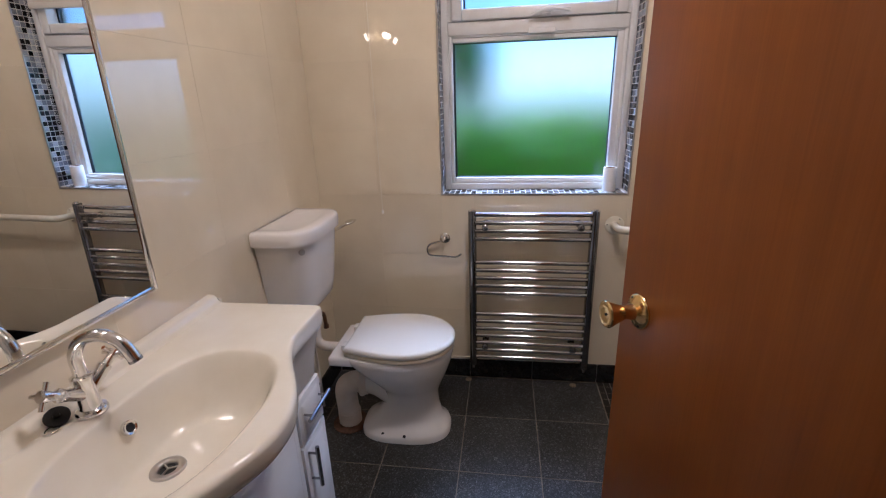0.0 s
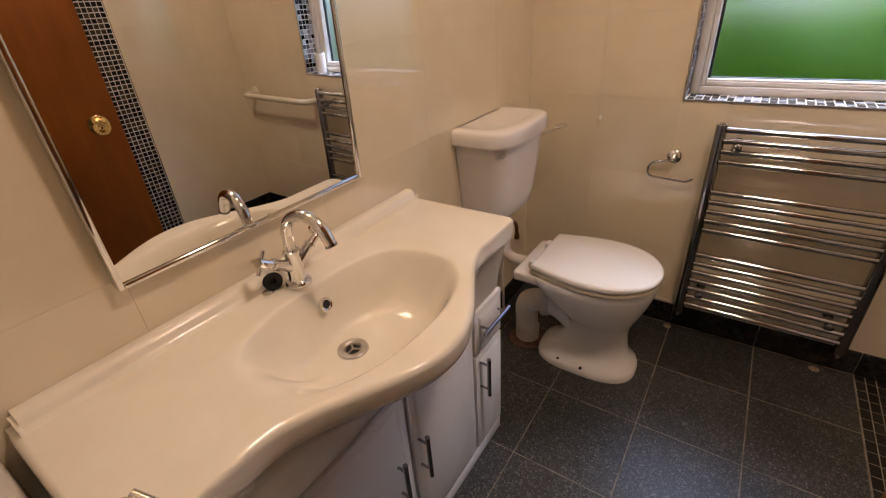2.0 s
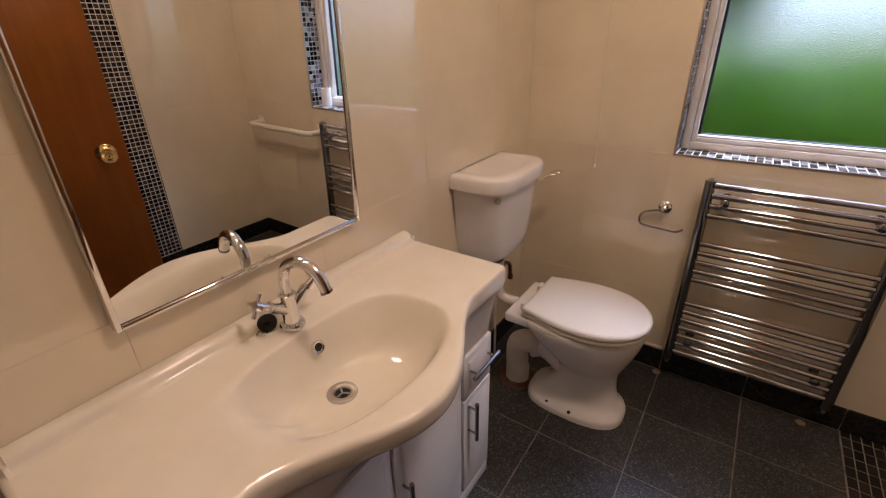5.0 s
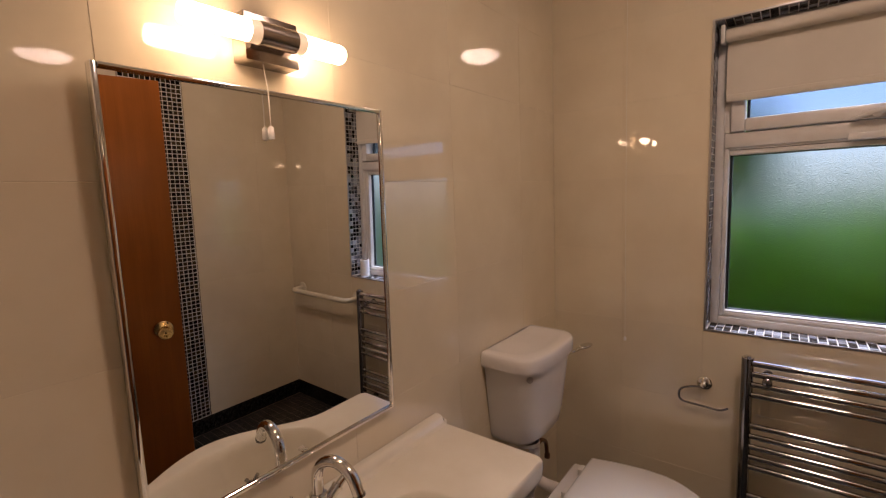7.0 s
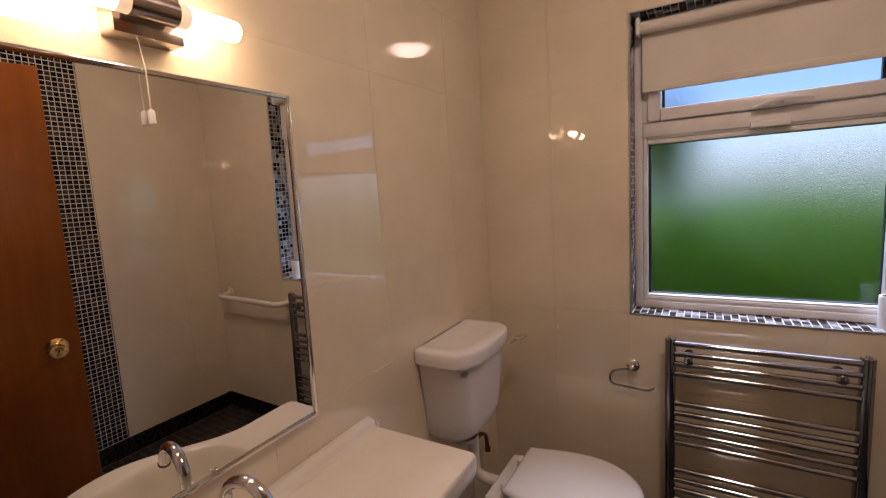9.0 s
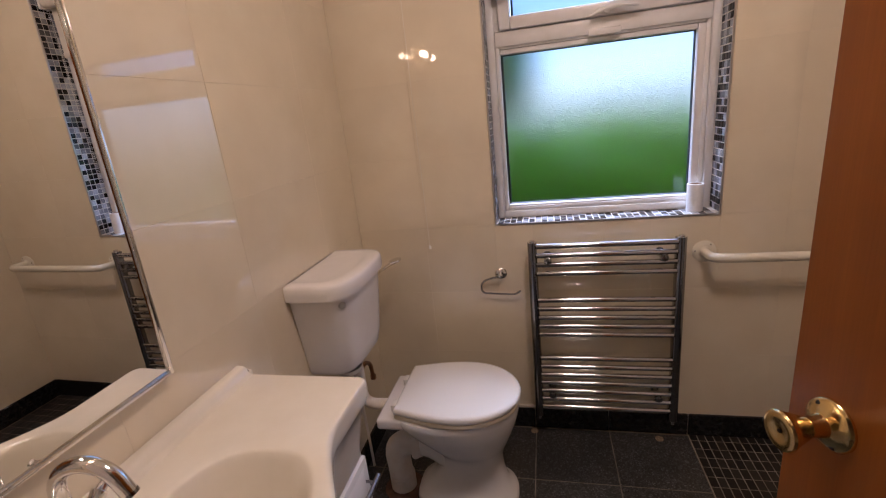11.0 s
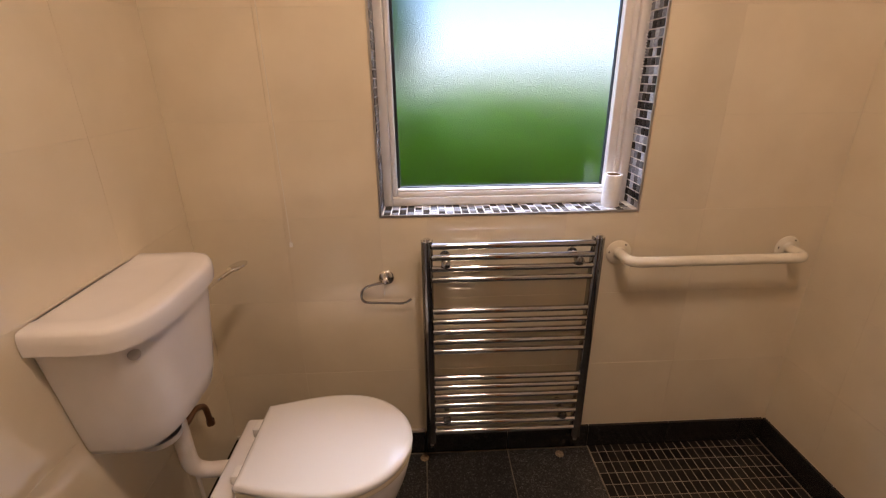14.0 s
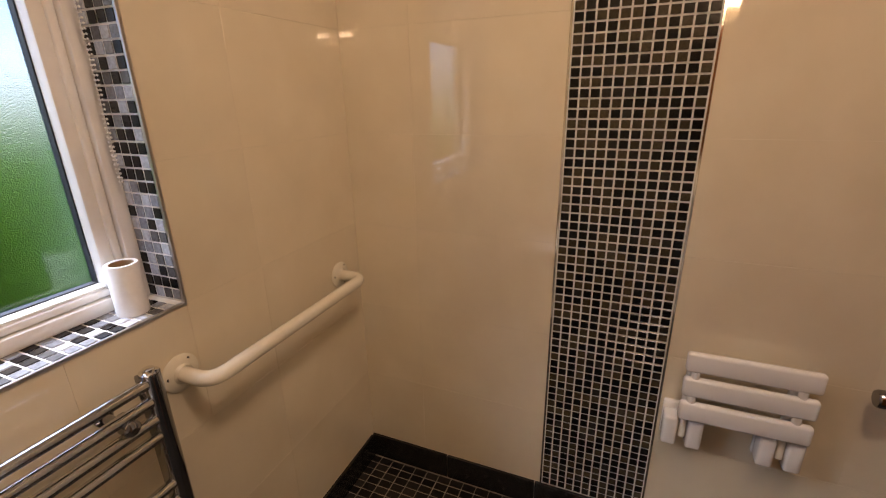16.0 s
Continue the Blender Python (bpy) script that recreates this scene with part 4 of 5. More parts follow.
bm = lathe(bmesh.new(), (0.262, 1.838, 0.26), (0, 0, 1), [(0, 0), (0.004, 0.022), (0.03, 0.026), (0.05, 0.015), (0.055, 0)], 14)
part("sealant_lump", local(bm, soil), YELLOW, soil, "yellow sealant lump", 60)

# ---- cistern ----
cis = thing("toilet_cistern", "white ceramic low-level cistern on the wall", "cistern", at=(0.1, 1.72, 0.63))


def cis_ring(y0, y1, x1, z, r):
    pts = []
    cy = (y0 + y1) / 2
    n = 22
    pts.append((0.002, y0))
    for k in range(n + 1):
        a = -math.pi / 2 + math.pi * k / n
        c, s = math.cos(a), math.sin(a)
        pts.append((x1 - r + r * abs(c) ** 0.72 if c > 1e-6 else x1 - r, cy + (y1 - y0) / 2 * math.copysign(abs(s) ** 0.62, s)))
    pts.append((0.002, y1))
    pts += [(0.002, y1 + (y0 - y1) * k / 6) for k in range(1, 6)]
    return [(x, y, z) for x, y in pts]


rings = [cis_ring(1.625, 1.858, 0.125, 0.606, 0.07), cis_ring(1.604, 1.878, 0.150, 0.613, 0.08), cis_ring(1.597, 1.886, 0.166, 0.632, 0.085), cis_ring(1.590, 1.892, 0.176, 0.68, 0.085),
         cis_ring(1.576, 1.906, 0.188, 0.80, 0.09), cis_ring(1.563, 1.918, 0.197, 0.900, 0.09)]
part("tank", local(loft(bmesh.new(), rings), cis), CERAMIC, cis, "", 60)
rings = [cis_ring(1.552, 1.926, 0.202, 0.898, 0.092), cis_ring(1.545, 1.933, 0.209, 0.900, 0.095), cis_ring(1.544, 1.934, 0.211, 0.920, 0.095), cis_ring(1.545, 1.933, 0.210, 0.938, 0.095),
         cis_ring(1.549, 1.929, 0.206, 0.946, 0.093), cis_ring(1.556, 1.922, 0.198, 0.949, 0.09), cis_ring(1.585, 1.893, 0.165, 0.9495, 0.08), cis_ring(1.592, 1.886, 0.158, 0.9475, 0.08)]
part("cistern_lid", local(loft(bmesh.new(), rings), cis), CERAMIC, cis, "white ceramic lid", 50)
bm = lathe(bmesh.new(), (0.166, 1.586, 0.872), Vector((0.75, -0.66, 0.0)), [(-0.004, 0.0115), (0.001, 0.0115), (0.0018, 0.010), (0.002, 0)], 22)
part("blanking_plug", local(bm, cis), PLUGC, cis, "grey plastic blanking plug", 40)
bm = lathe(bmesh.new(), (0.150, 1.908, 0.852), Vector((0.20, 0.97, 0)), [(-0.004, 0.012), (0.008, 0.012), (0.010, 0.009), (0.022, 0.008), (0.023, 0)], 20)
lv = part("lever_boss", local(bm, cis), CHROME, cis, "chrome lever boss", 40)
lev = [(0.156, 1.930, 0.852), (0.162, 1.958, 0.852), (0.176, 1.984, 0.858), (0.190, 2.010, 0.864)]
bm = tube(bmesh.new(), curve_pts(lev, 0.02), 0.0065, 14)
bmesh.ops.create_uvsphere(bm, u_segments=20, v_segments=12, radius=1.0, matrix=pose(0.194, 2.018, 0.866, 6, 12, -29) @ Matrix.Diagonal((0.0165, 0.033, 0.0075, 1)))
part("lever", local(bm, cis), CHROME, lv, "chrome flush lever", 60)
part("flush_pipe", local(tube(bmesh.new(), curve_pts([(0.098, 1.742, 0.612), (0.098, 1.748, 0.398), (0.196, 1.768, 0.386)], 0.07, 9), 0.0205, 20), cis), WASTE, cis, "white plastic flush bend", 60)
# shade of the recess under the tank, put in as a grey disc
bm = lathe(bmesh.new(), (0.108, 1.665, 0.610), (0, 0, -1), [(0, 0.044), (0.014, 0.044), (0.018, 0.038), (0.018, 0)], 26)
part("recess_shade", local(bm, cis), PLUGC, cis, "grey disc for the recess shade under the tank", 40)
bm = lathe(bmesh.new(), (0.098, 1.742, 0.612), (0, 0, -1), [(-0.002, 0.034), (0.018, 0.034), (0.020, 0.024), (0.034, 0.024), (0.036, 0.02)], 22)
part("pipe_nut", local(bm, cis), WASTE, cis, "plastic pipe nut", 40)

supply = thing("supply_pipe", "tarnished copper supply elbow with a thin pale pipe", "pipe", at=(0.05, 1.95, 0.0))
bm = tube(bmesh.new(), curve_pts([(0.050, 1.800, 0.600), (0.052, 1.835, 0.468), (0.054, 1.890, 0.482), (0.055, 1.938, 0.452), (0.056, 1.945, 0.375)], 0.022), 0.0085, 14)
lathe(bm, (0.056, 1.944, 0.392), (0, 0.05, -1), [(0, 0.012), (0.016, 0.012), (0.017, 0)], 14)
part("elbow", local(bm, supply), COPPER, supply, "", 60)
part("pipe", local(tube(bmesh.new(), [(0.030, 1.858, 0.606), (0.030, 1.860, 0.3), (0.033, 1.862, 0.002)], 0.0055, 10), supply), WASTE, supply, "thin pale pipe to the floor", 60)

# ---- door ----
door = thing("door_1", "open reddish-brown veneered door with a brass knob", "door", kind="structure", at=(1.297, 0.307, 0.006))
door.rotation_euler = (0, 0, radians(DOOR_TURN))
DW, DT, DH = 0.755, 0.040, 1.908
bm = B(0, DT, 0, DW, 0, DH, bev=0.0025)
part("leaf", bm, WOOD, door, "", 30)
KY, KZ = DW - 0.064, 0.976


def knob(side, x):
    bm = lathe(bmesh.new(), (x, KY, KZ), (side, 0, 0), [(0, 0.034), (0.003, 0.034), (0.007, 0.031), (0.011, 0.022), (0.014, 0.015), (0.030, 0.012), (0.036, 0.0145), (0.050, 0.020), (0.060, 0.0245), (0.064, 0.0258), (0.067, 0.0245), (0.0685, 0.021), (0.066, 0.012), (0.0655, 0.0)], 36)
    return bm


for side, x in ((-1, 0.0), (1, DT)):
    k = part("door_knob", knob(side, x), BRASS, door, "polished brass knob on a round rose", 40)
    bm = lathe(bmesh.new(), (x + side * 0.0657, KY, KZ), (side, 0, 0), [(0, 0.0028), (0.0012, 0.0028), (0.0012, 0)], 12)
    part("keyhole", bm, DARK, k, "small dark key slot")
    for a in (60, 240):
        bm = lathe(bmesh.new(), (x + side * 0.0065, KY + 0.0262 * math.cos(radians(a)), KZ + 0.0262 * math.sin(radians(a))), (side, 0, 0), [(0, 0.0042), (0.003, 0.003), (0.0032, 0)], 10)
        part("rose_screw", bm, DARK, k, "dark fixing screw")
for z in (0.22, 0.95, 1.65):
    bm = tube(bmesh.new(), [(DT + 0.003, -0.002, z), (DT + 0.003, -0.002, z + 0.085)], 0.0055, 12)
    part("hinge", bm, BRASS, door, "brass hinge", 50)

# ---- towel ring with a towel ----
ring = thing("towel_ring", "chrome towel holder with a ball joint on the wall", "towel ring", at=(0.405, SOUTH, 0.965))
RB = Vector((0.432, 0.356, 0.952))
bm = lathe(bmesh.new(), (0.402, SOUTH, 0.936), RB - Vector((0.402, SOUTH, 0.936)), [(0.0, 0.026), (0.006, 0.026), (0.012, 0.021), (0.026, 0.013), (0.040, 0.0095), (0.052, 0.0085)], 26)
part("post", local(bm, ring), CHROME, ring, "", 50)
bm = bmesh.new()
bmesh.ops.create_uvsphere(bm, u_segments=22, v_segments=14, radius=0.0145, matrix=Matrix.Translation(RB))
part("ball", local(bm, ring), CHROME, ring, "chrome ball joint", 60)
a, b = RB + Vector((0.006, -0.012, -0.004)), RB + Vector((-0.010, 0.013, 0.004))
part("ring_wire", local(tube(bmesh.new(), curve_pts([b, b + Vector((0.145, 0.046, -0.034)), a + Vector((0.145, 0.046, -0.034)), a], 0.009), 0.0048, 14), ring), CHROME, ring, "", 60)
towel = thing("hand_towel", "pale green fluffy hand towel hung over the holder", "towel", at=(0.52, 0.372, 0.9))
bm = bmesh.new()
n_u, n_v = 84, 64
grid = []
for i in range(n_u):
    row = []
    s = i / (n_u - 1) * 2 - 1
    for j in range(n_v):
        t = j / (n_v - 1)
        # a thick fold: across the holder and down on both sides
        ang = s * 2.1
        rad_t = 0.028 + 0.006 * math.sin(7 * t + 2 * s) + 0.0035 * noise.noise(Vector((s * 26, t * 34, 1))) + 0.0022 * noise.noise(Vector((s * 60, t * 80, 5)))
        drop = max(0.0, abs(s) - 0.45) * 0.30
        y = 0.378 + 0.030 * t + rad_t * math.sin(ang) * 1.15 + 0.004 * noise.noise(Vector((s * 5, t * 6, 0)))
        z = 0.920 - 0.030 * t + rad_t * math.cos(min(abs(ang), 1.9)) - drop + 0.005 * noise.noise(Vector((s * 9, t * 9, 3)))
        x = 0.488 + 0.115 * t + 0.008 * noise.noise(Vector((s * 4, t * 3, 7))) - 0.014 * (1 - s * s) * (1 - t)
        row.append(bm.verts.new((x, y, z)))
    grid.append(row)
for i in range(n_u - 1):
    for j in range(n_v - 1):
        bm.faces.new((grid[i][j], grid[i][j + 1], grid[i + 1][j + 1], grid[i + 1][j]))
bmesh.ops.solidify(bm, geom=bm.faces[:], thickness=0.009)
part("cloth", local(bm, towel), TOWEL, towel, "", 80)

# ---- fold-up shower seat ----
seat = thing("folding_bench", "white plastic slatted shower bench folded up on tiles", "shower bench", at=(EAST, 1.02, 0.5))
for z, x in ((0.667, 0.044), (0.596, 0.048), (0.525, 0.052)):
    bm = B(EAST - x - 0.020, EAST - x + 0.002, 0.876, 1.164, z, z + 0.055, bev=0.008, seg=3)
    sl = part("slat", local(bm, seat), SEATP, seat, "white plastic slat", 40)
    if z < 0.66:
        for y in (0.912, 1.138):
            bm = lathe(bmesh.new(), (EAST - x - 0.006, y, z + 0.050), (0, 0, 1), [(0, 0.011), (0.010, 0.010), (0.024, 0.010)], 14)
            part("spacer", local(bm, seat), SEATP, sl, "small round spacer", 40)
for y in (0.924, 1.145):
    bm = tube(bmesh.new(), [(EAST - 0.034, y, 0.515), (EAST - 0.036, y, 0.690)], 0.012, 14)
    part("rail", local(bm, seat), SEATP, seat, "", 50)
    bm = B(EAST - 0.016, EAST - 0.0005, y - 0.049, y + 0.049, 0.428, 0.540, bev=0.006, seg=3)
    box(bm, EAST - 0.062, EAST - 0.014, y - 0.048, y - 0.011, 0.430, 0.520, 0.008, 3)
    box(bm, EAST - 0.062, EAST - 0.014, y + 0.011, y + 0.048, 0.430, 0.520, 0.008, 3)
    hb = part("hinge_block", local(bm, seat), SEATP, seat, "white plastic hinge bracket", 40)
    bm = tube(bmesh.new(), [(EAST - 0.040, y - 0.020, 0.462), (EAST - 0.040, y + 0.020, 0.462)], 0.006, 12)
    tube(bm, [(EAST - 0.050, y, 0.462), (EAST - 0.046, y, 0.525)], 0.009, 12)
    part("hinge_pin", local(bm, seat), RAILP, hb, "", 50)

valve = thing("shower_valve", "chrome bar shower valve on the tiled wall", "shower valve", at=(EAST, 0.66, 0.682))
bm = tube(bmesh.new(), [(EAST - 0.050, 0.742, 0.682), (EAST - 0.050, 0.50, 0.682)], 0.018, 24)
part("bar", local(bm, valve), CHROME, valve, "", 40)
bm = lathe(bmesh.new(), (EAST - 0.050, 0.742, 0.682), (0, 1, 0), [(0, 0.020), (0.004, 0.022), (0.036, 0.021), (0.040, 0.018), (0.041, 0)], 24)
part("control", local(bm, valve), DARKC, valve, "dark chrome control knob", 40)
for y in (0.69, 0.54):
    bm = lathe(bmesh.new(), (EAST - 0.0005, y, 0.682), (-1, 0, 0), [(0, 0.032), (0.006, 0.030), (0.012, 0.014), (0.04, 0.014)], 24)
    part("wall_union", local(bm, valve), CHROME, valve, "", 40)

# ---- small remains on the floor and trim ----
for x, y in ((1.216, 2.128), (0.699, 2.136)):
    bm = lathe(bmesh.new(), (x, y, 0.0003), (0, 0, 1), [(0, 0.0165), (0.002, 0.016), (0.004, 0.012), (0.003, 0.006), (0.003, 0)], 20)
    solo("pipe_stub_patch", bm, PATCH, "small patched pipe stub in the floor", "floor patch", "floor patches", smooth=40)
bm = B(0.002, 0.705, NORTH - 0.012, NORTH - 0.0005, SK + 0.0005, SK + 0.014, bev=0.004)
solo("trim_ledge", bm, SILICONE, "aged cream sealant ledge above the skirting", "trim", kind="structure", smooth=40)

# ---- garden behind the obscure glass ----
# unseen eave, added to keep the upper sky off the top pane
bm = B(WEST - 0.5, EAST + 0.5, NORTH + 0.25, NORTH + 0.60, 2.30, 2.36)
box(bm, WEST - 0.5, EAST + 0.5, NORTH + 0.60, NORTH + 0.63, 2.26, 2.48)
solo("shading_eave", bm, PLASTER, "plain pale unseen eave added to dim the top pane", "eave", kind="structure")
bm = B(WEST - 0.12, EAST + 0.12, -1.5, NORTH + 0.25, -0.3, -0.102)
solo("foundation", bm, PLASTER, "plain pale base under the house walls", "foundation", kind="structure")
bm = B(-400, 400, -400, 900, -0.5, -0.3)
solo("ground", bm, LAWN, "green lawn behind the house", "ground", kind="structure")
rnd = random.Random(4)


def leaf_cloud(bm, count, place, size):
    for _ in range(count):
        p, nrm = place()
        u = Vector((rnd.gauss(0, 1), rnd.gauss(0, 1), rnd.gauss(0, 1))).normalized()
        w = (nrm + u * 0.8).normalized()
        a = w.orthogonal().normalized() * size * rnd.uniform(0.6, 1.3)
        b = w.cross(a).normalized() * size * 0.5
        bm.faces.new([bm.verts.new(p + q) for q in (-a, b, a, -b)])


hedge = thing("hedge", "trimmed green garden hedge", "hedge", at=(1, 6, -0.3))
bm = B(-7, 2.7, 6.3, 6.6, -0.3, 0.75)
part("core", local(bm, hedge), LAWN, hedge)
bm = bmesh.new()


def hedge_place():
    x = rnd.uniform(-7, 2.75)
    top = 1.10 + 0.10 * noise.noise(Vector((x * 0.9, 2, 0))) + 0.06 * noise.noise(Vector((x * 3, 5, 0)))
    if rnd.random() < 0.35:
        return Vector((x, rnd.uniform(5.6, 6.6), top + rnd.gauss(0, 0.03))), Vector((0, -0.3, 1))
    z = rnd.uniform(-0.3, top)
    return Vector((x, 5.7 + rnd.uniform(0.0, 0.35) + 0.10 * noise.noise(Vector((x * 2, z * 2, 0))) + rnd.gauss(0, 0.04), z)), Vector((0, -1, 0.3))


leaf_cloud(bm, 9000, hedge_place, 0.075)
part("leaves", local(bm, hedge), LEAF, hedge, "small green leaves")

tree = thing("tree", "small dark garden tree above the hedge", "tree", at=(0.3, 7.6, -0.3))
bm = tube(bmesh.new(), [(0.3, 7.6, -0.3), (0.33, 7.6, 0.9), (0.28, 7.55, 2.0), (0.3, 7.6, 2.9)], 0.1, 10, radii=[0.13, 0.10, 0.07, 0.03])
for a in (0.3, 1.8, 3.3, 4.8, 5.7):
    tube(bm, [(0.3, 7.6, 1.6), (0.3 + 0.25 * math.cos(a), 7.6 + 0.35 * math.sin(a), 2.2), (0.3 + 0.4 * math.cos(a), 7.6 + 0.6 * math.sin(a), 2.9)], 0.03, 6, radii=[0.05, 0.03, 0.01])
part("trunk", local(bm, tree), BARK, tree)
bm = bmesh.new()


def crown_place():
    while True:
        q = Vector((rnd.uniform(-1, 1), rnd.uniform(-1, 1), rnd.uniform(-1, 1)))
        if 0.35 < q.length < 1 + 0.3 * noise.noise(q * 2.5):
            return Vector((0.3 + q.x * 0.42, 7.6 + q.y * 0.42, 1.95 + q.z * 0.62)), q.normalized()


leaf_cloud(bm, 3200, crown_place, 0.085)
part("crown", local(bm, tree), LEAF, tree, "dark green leafy crown")

# ---- tiles, laid last ----


def wall_tiles(parent, cols, axis, face, skip=None):
    g = 0.0004
    for c0, c1 in cols:
        for z0, z1 in zip(ROWS_Z, ROWS_Z[1:]):
            pieces = [(c0, c1, z0, z1)]
            if skip:
                pieces = skip(c0, c1, z0, z1)
            for a0, a1, b0, b1 in pieces:
                if a1 - a0 < 0.012 or b1 - b0 < 0.012:
                    continue
                sx, sz = a1 - a0 - 2 * g, b1 - b0 - 2 * g
                tiny = math.radians(rnd.uniform(-0.12, 0.12)), math.radians(rnd.uniform(-0.12, 0.12))
                if axis == "x":
                    me = piece("tile", "wx", TILE, 0.008, sx, sz, 0.0004)
                    lay("tile", me, parent, (face, (a0 + a1) / 2, (b0 + b1) / 2), (0, tiny[0], tiny[1]))
                else:
                    me = piece("tile", "wy", TILE, sx, 0.008, sz, 0.0004)
                    lay("tile", me, parent, ((a0 + a1) / 2, face, (b0 + b1) / 2), (tiny[0], 0, tiny[1]))


def spans(lo, hi, joints):
    e = [lo] + [j for j in joints if lo + 0.01 < j < hi - 0.01] + [hi]
    return list(zip(e, e[1:]))


def round_window(c0, c1, z0, z1):
    if c1 <= WX0 - 0.007 or c0 >= WX1 + 0.007 or z1 <= WZ0 - 0.007 or z0 >= WZ1 + 0.007:
        return [(c0, c1, z0, z1)]
    x0, x1, y0, y1 = WX0 - 0.007, WX1 + 0.007, WZ0 - 0.007, WZ1 + 0.007
    out = []
    if c0 < x0:
        out.append((c0, x0, z0, z1))
    if c1 > x1:
        out.append((x1, c1, z0, z1))
    m0, m1 = max(c0, x0), min(c1, x1)
    if z0 < y0:
        out.append((m0, m1, z0, y0))
    if z1 > y1:
        out.append((m0, m1, y1, z1))
    return out


wall_tiles(wall_west, spans(SOUTH, NORTH, (0.544, 0.984, 1.424, 1.864)), "x", WEST - 0.004)
wall_tiles(wall_north, spans(WEST, EAST, (0.290, 0.730, 1.170, 1.612)), "y", NORTH + 0.004, round_window)
wall_tiles(wall_east, spans(SY1 + 0.004, NORTH, (1.945,)) + spans(SOUTH, SY0 - 0.004, (0.770, 0.330)), "x", EAST + 0.004)


def skirting(parent, axis, face, lo, hi, joints):
    for a, b in spans(lo, hi, joints):
        s = b - a - 0.003
        if axis == "y":
            lay("skirting_tile", piece("skirting_tile", "sy", SKIRT, s, 0.010, SK - 0.003, 0.001), parent, ((a + b) / 2, face, SK / 2 + 0.0005))
        else:
            lay("skirting_tile", piece("skirting_tile", "sx", SKIRT, 0.010, s, SK - 0.003, 0.001), parent, (face, (a + b) / 2, SK / 2 + 0.0005))


skirting(wall_north, "y", NORTH - 0.005, WEST + 0.012, EAST - 0.012, (0.395, 0.705, 1.018, 1.332, 1.645, 1.93))
skirting(wall_east, "x", EAST - 0.005, SOUTH, NORTH - 0.001, (0.60, 0.91, 1.22, 1.535, 1.855))
skirting(wall_west, "x", WEST + 0.005, 1.31, NORTH - 0.001, (1.54, 1.855))

FX = [0.0, 0.079, 0.395, 0.707, 1.020, 1.334]
FY = [SOUTH - 0.1, 0.268, 0.585, 0.902, 1.220, 1.538, 1.858, NORTH - 0.012]
for x0, x1 in zip(FX, FX[1:]):
    for y0, y1 in zip(FY, FY[1:]):
        me = piece("floor_tile", "f", FLOORT, x1 - x0 - 0.0036, y1 - y0 - 0.0036, 0.008, 0.0008)
        lay("floor_tile", me, floor, ((x0 + x1) / 2, (y0 + y1) / 2, -0.004 + rnd.uniform(-0.0004, 0.0002)), (radians(rnd.uniform(-0.1, 0.1)), radians(rnd.uniform(-0.1, 0.1)), 0))


def small_tiles(parent, label, me_mat, field_mat, cells, dims, keep):
    """Mosaic: the kept cells as pieces, the others joined into one field."""
    rest = bmesh.new()
    count = 0
    for at in cells:
        at = (at[0], at[1], at[2])
        tilt = tuple(radians(rnd.uniform(-0.22, 0.22)) for _ in range(3))
        if count < 300 and keep(at):
            count += 1
            lay("mosaic_tile", piece("mosaic_tile", label, me_mat, *dims, 0.0009), parent, at, tilt)
        else:
            m = Matrix.LocRotScale(at, Euler(tilt), None)
            q = [m @ Vector((sx * dims[0] / 2, sy * dims[1] / 2, sz * dims[2] / 2)) for sx in (-1, 1) for sy in (-1, 1) for sz in (-1, 1)]
            v = [rest.verts.new(p) for p in q]
            for f in ((0, 1, 3, 2), (4, 6, 7, 5), (0, 4, 5, 1), (2, 3, 7, 6), (0, 2, 6, 4), (1, 5, 7, 3)):
                rest.faces.new([v[k] for k in f])
    ob = part("mosaic_field", rest, field_mat, parent, label)
    ob["kind"] = "stuff"
    return ob


# upright strip on the east wall: twelve tiles across
bm = B(EAST - 0.0005, EAST + 0.002, SY0, SY1, SK, TOP)
part("strip_bed", bm, MGROUT, wall_east, "pale grout bed of the mosaic strip")
P, PZ = (SY1 - SY0 - 0.004) / 12, 0.0241
cells = [(EAST - 0.0008, SY0 + 0.002 + P * (i + 0.5), SK + 0.003 + PZ * (j + 0.5)) for j in range(int((TOP - SK - 0.01) / PZ)) for i in range(12)]
small_tiles(wall_east, "black and brown glass mosaic", MOSAIC, MOSAIC_J, cells, (0.004, P - 0.0046, PZ - 0.0046), lambda p: 0.62 < p[2] < 1.27)

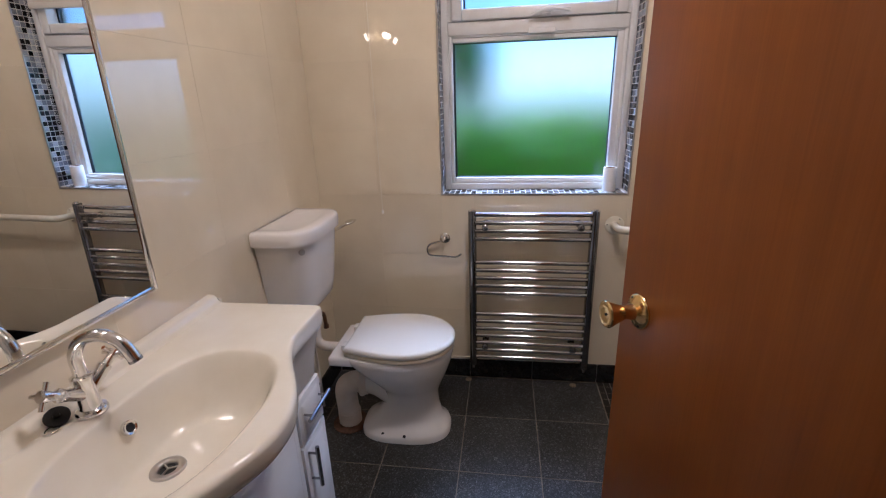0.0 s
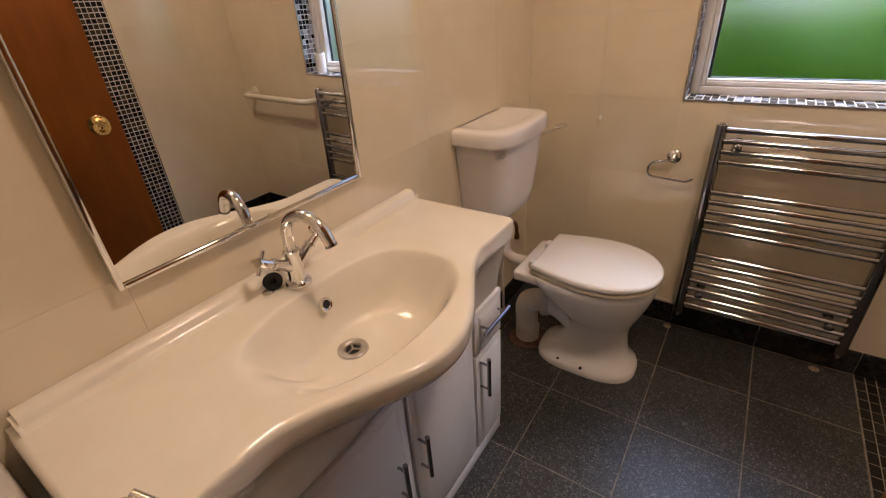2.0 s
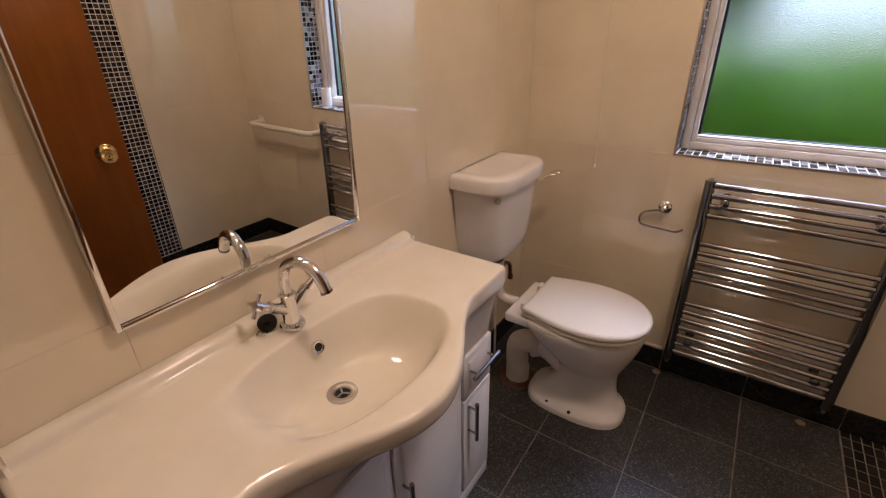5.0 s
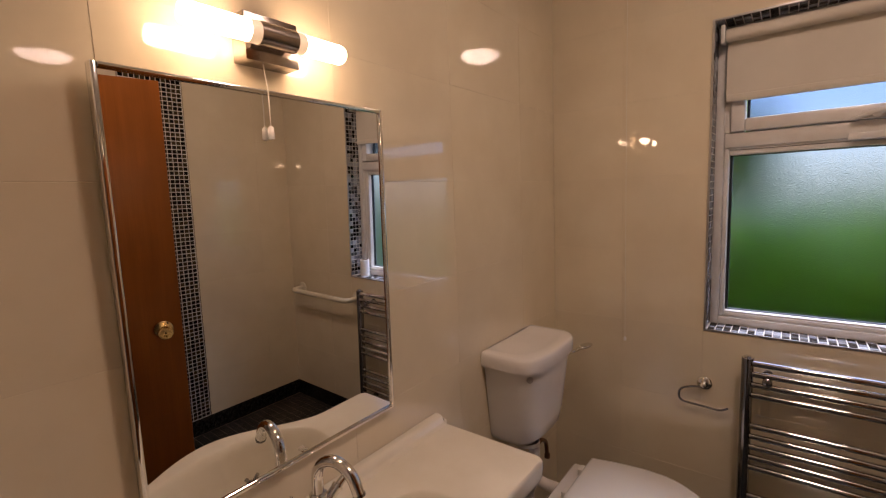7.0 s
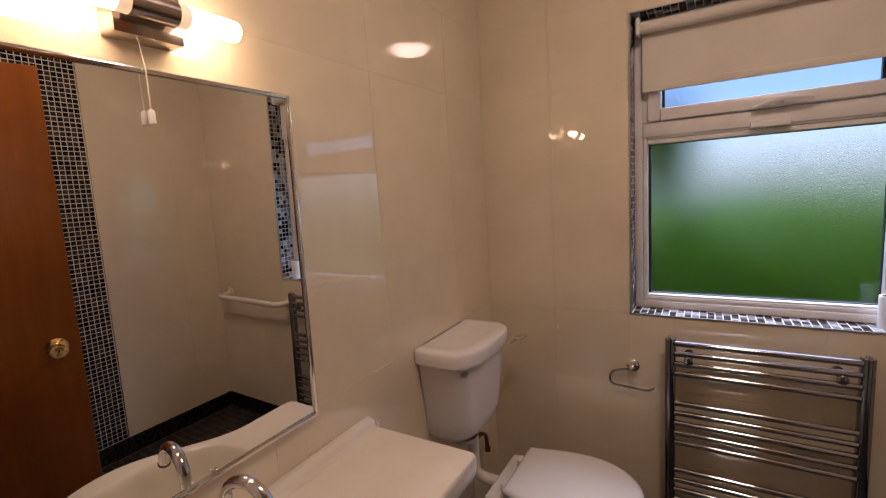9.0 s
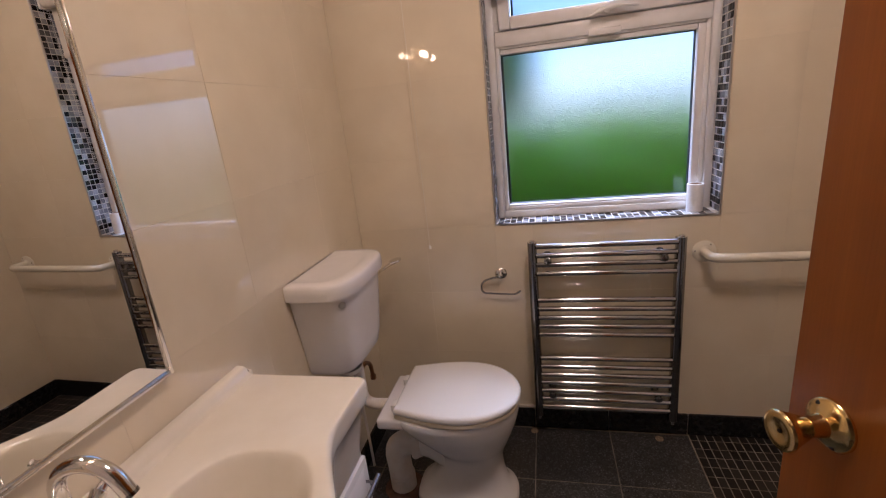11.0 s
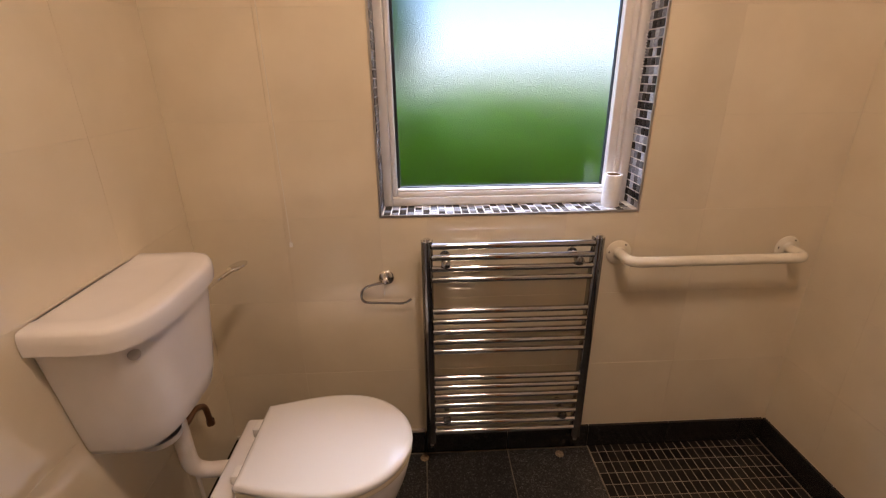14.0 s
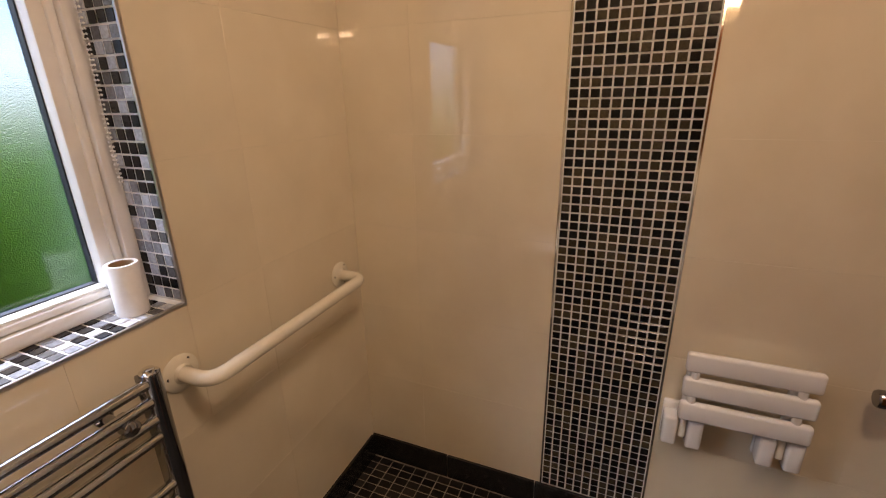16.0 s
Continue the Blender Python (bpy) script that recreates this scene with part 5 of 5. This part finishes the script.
# window reveal
bed = bmesh.new()
box(bed, WX0 - REC, WX1 + REC, NORTH + 0.003, FRONT + 0.06, WZ0 - 0.006, WZ0 - 0.0005)
box(bed, WX0 - 0.006, WX0 - 0.0005, NORTH + 0.003, FRONT + 0.06, WZ0, WZ1)
box(bed, WX1 + 0.0005, WX1 + 0.006, NORTH + 0.003, FRONT + 0.06, WZ0, WZ1)
box(bed, WX0 - REC, WX1 + REC, NORTH + 0.003, FRONT + 0.06, WZ1 + 0.0005, WZ1 + 0.006)
part("reveal_bed", bed, MGROUT, wall_north, "pale grout bed of the window reveal")
P = 0.0245
q = P - 0.0038
deep = [NORTH + 0.001 + P * (k + 0.5) for k in range(4)]
n_h, n_v = int((WX1 - WX0 - 0.004) / P), int((WZ1 - WZ0 - 0.004) / P)
sill = [(WX0 + 0.004 + P * (i + 0.5), y, WZ0) for i in range(n_h) for y in deep]
small_tiles(wall_north, "sill mosaic", REVEAL, REVEAL_J, sill, (q, q, 0.003), lambda p: True)
side = [(WX1, y, WZ0 + 0.003 + P * (j + 0.5)) for j in range(n_v) for y in deep]
small_tiles(wall_north, "window side mosaic", REVEAL, REVEAL_J, side, (0.003, q, q), lambda p: True)
side = [(WX0, y, WZ0 + 0.003 + P * (j + 0.5)) for j in range(n_v) for y in deep]
small_tiles(wall_north, "window side mosaic", REVEAL, REVEAL_J, side, (0.003, q, q), lambda p: False)
head = [(WX0 + 0.004 + P * (i + 0.5), y, WZ1) for i in range(n_h) for y in deep]
small_tiles(wall_north, "window head mosaic", REVEAL, REVEAL_J, head, (q, q, 0.003), lambda p: False)

# shower floor mosaic
bm = B(1.3345, EAST - 0.001, SOUTH, NORTH - 0.001, -0.004, -0.0003)
part("mosaic_bed", bm, DGROUT, floor, "dark grout bed of the shower mosaic")
PX, PY = 0.0310, 0.0487
cells = []
for i in range(int((EAST - 0.012 - 1.336) / PX) + 1):
    for j in range(int((NORTH - 0.012 - SOUTH) / PY) + 1):
        x, y = 1.336 + PX * (i + 0.5), NORTH - 0.012 - PY * (j + 0.5) + 0.02
        if x + PX / 2 < EAST - 0.004:
            cells.append((x, y, -0.0022))
small_tiles(floor, "black floor mosaic", FMOS, FMOS_J, cells, (PX - 0.0030, PY - 0.0030, 0.006), lambda p: p[1] > 1.5)
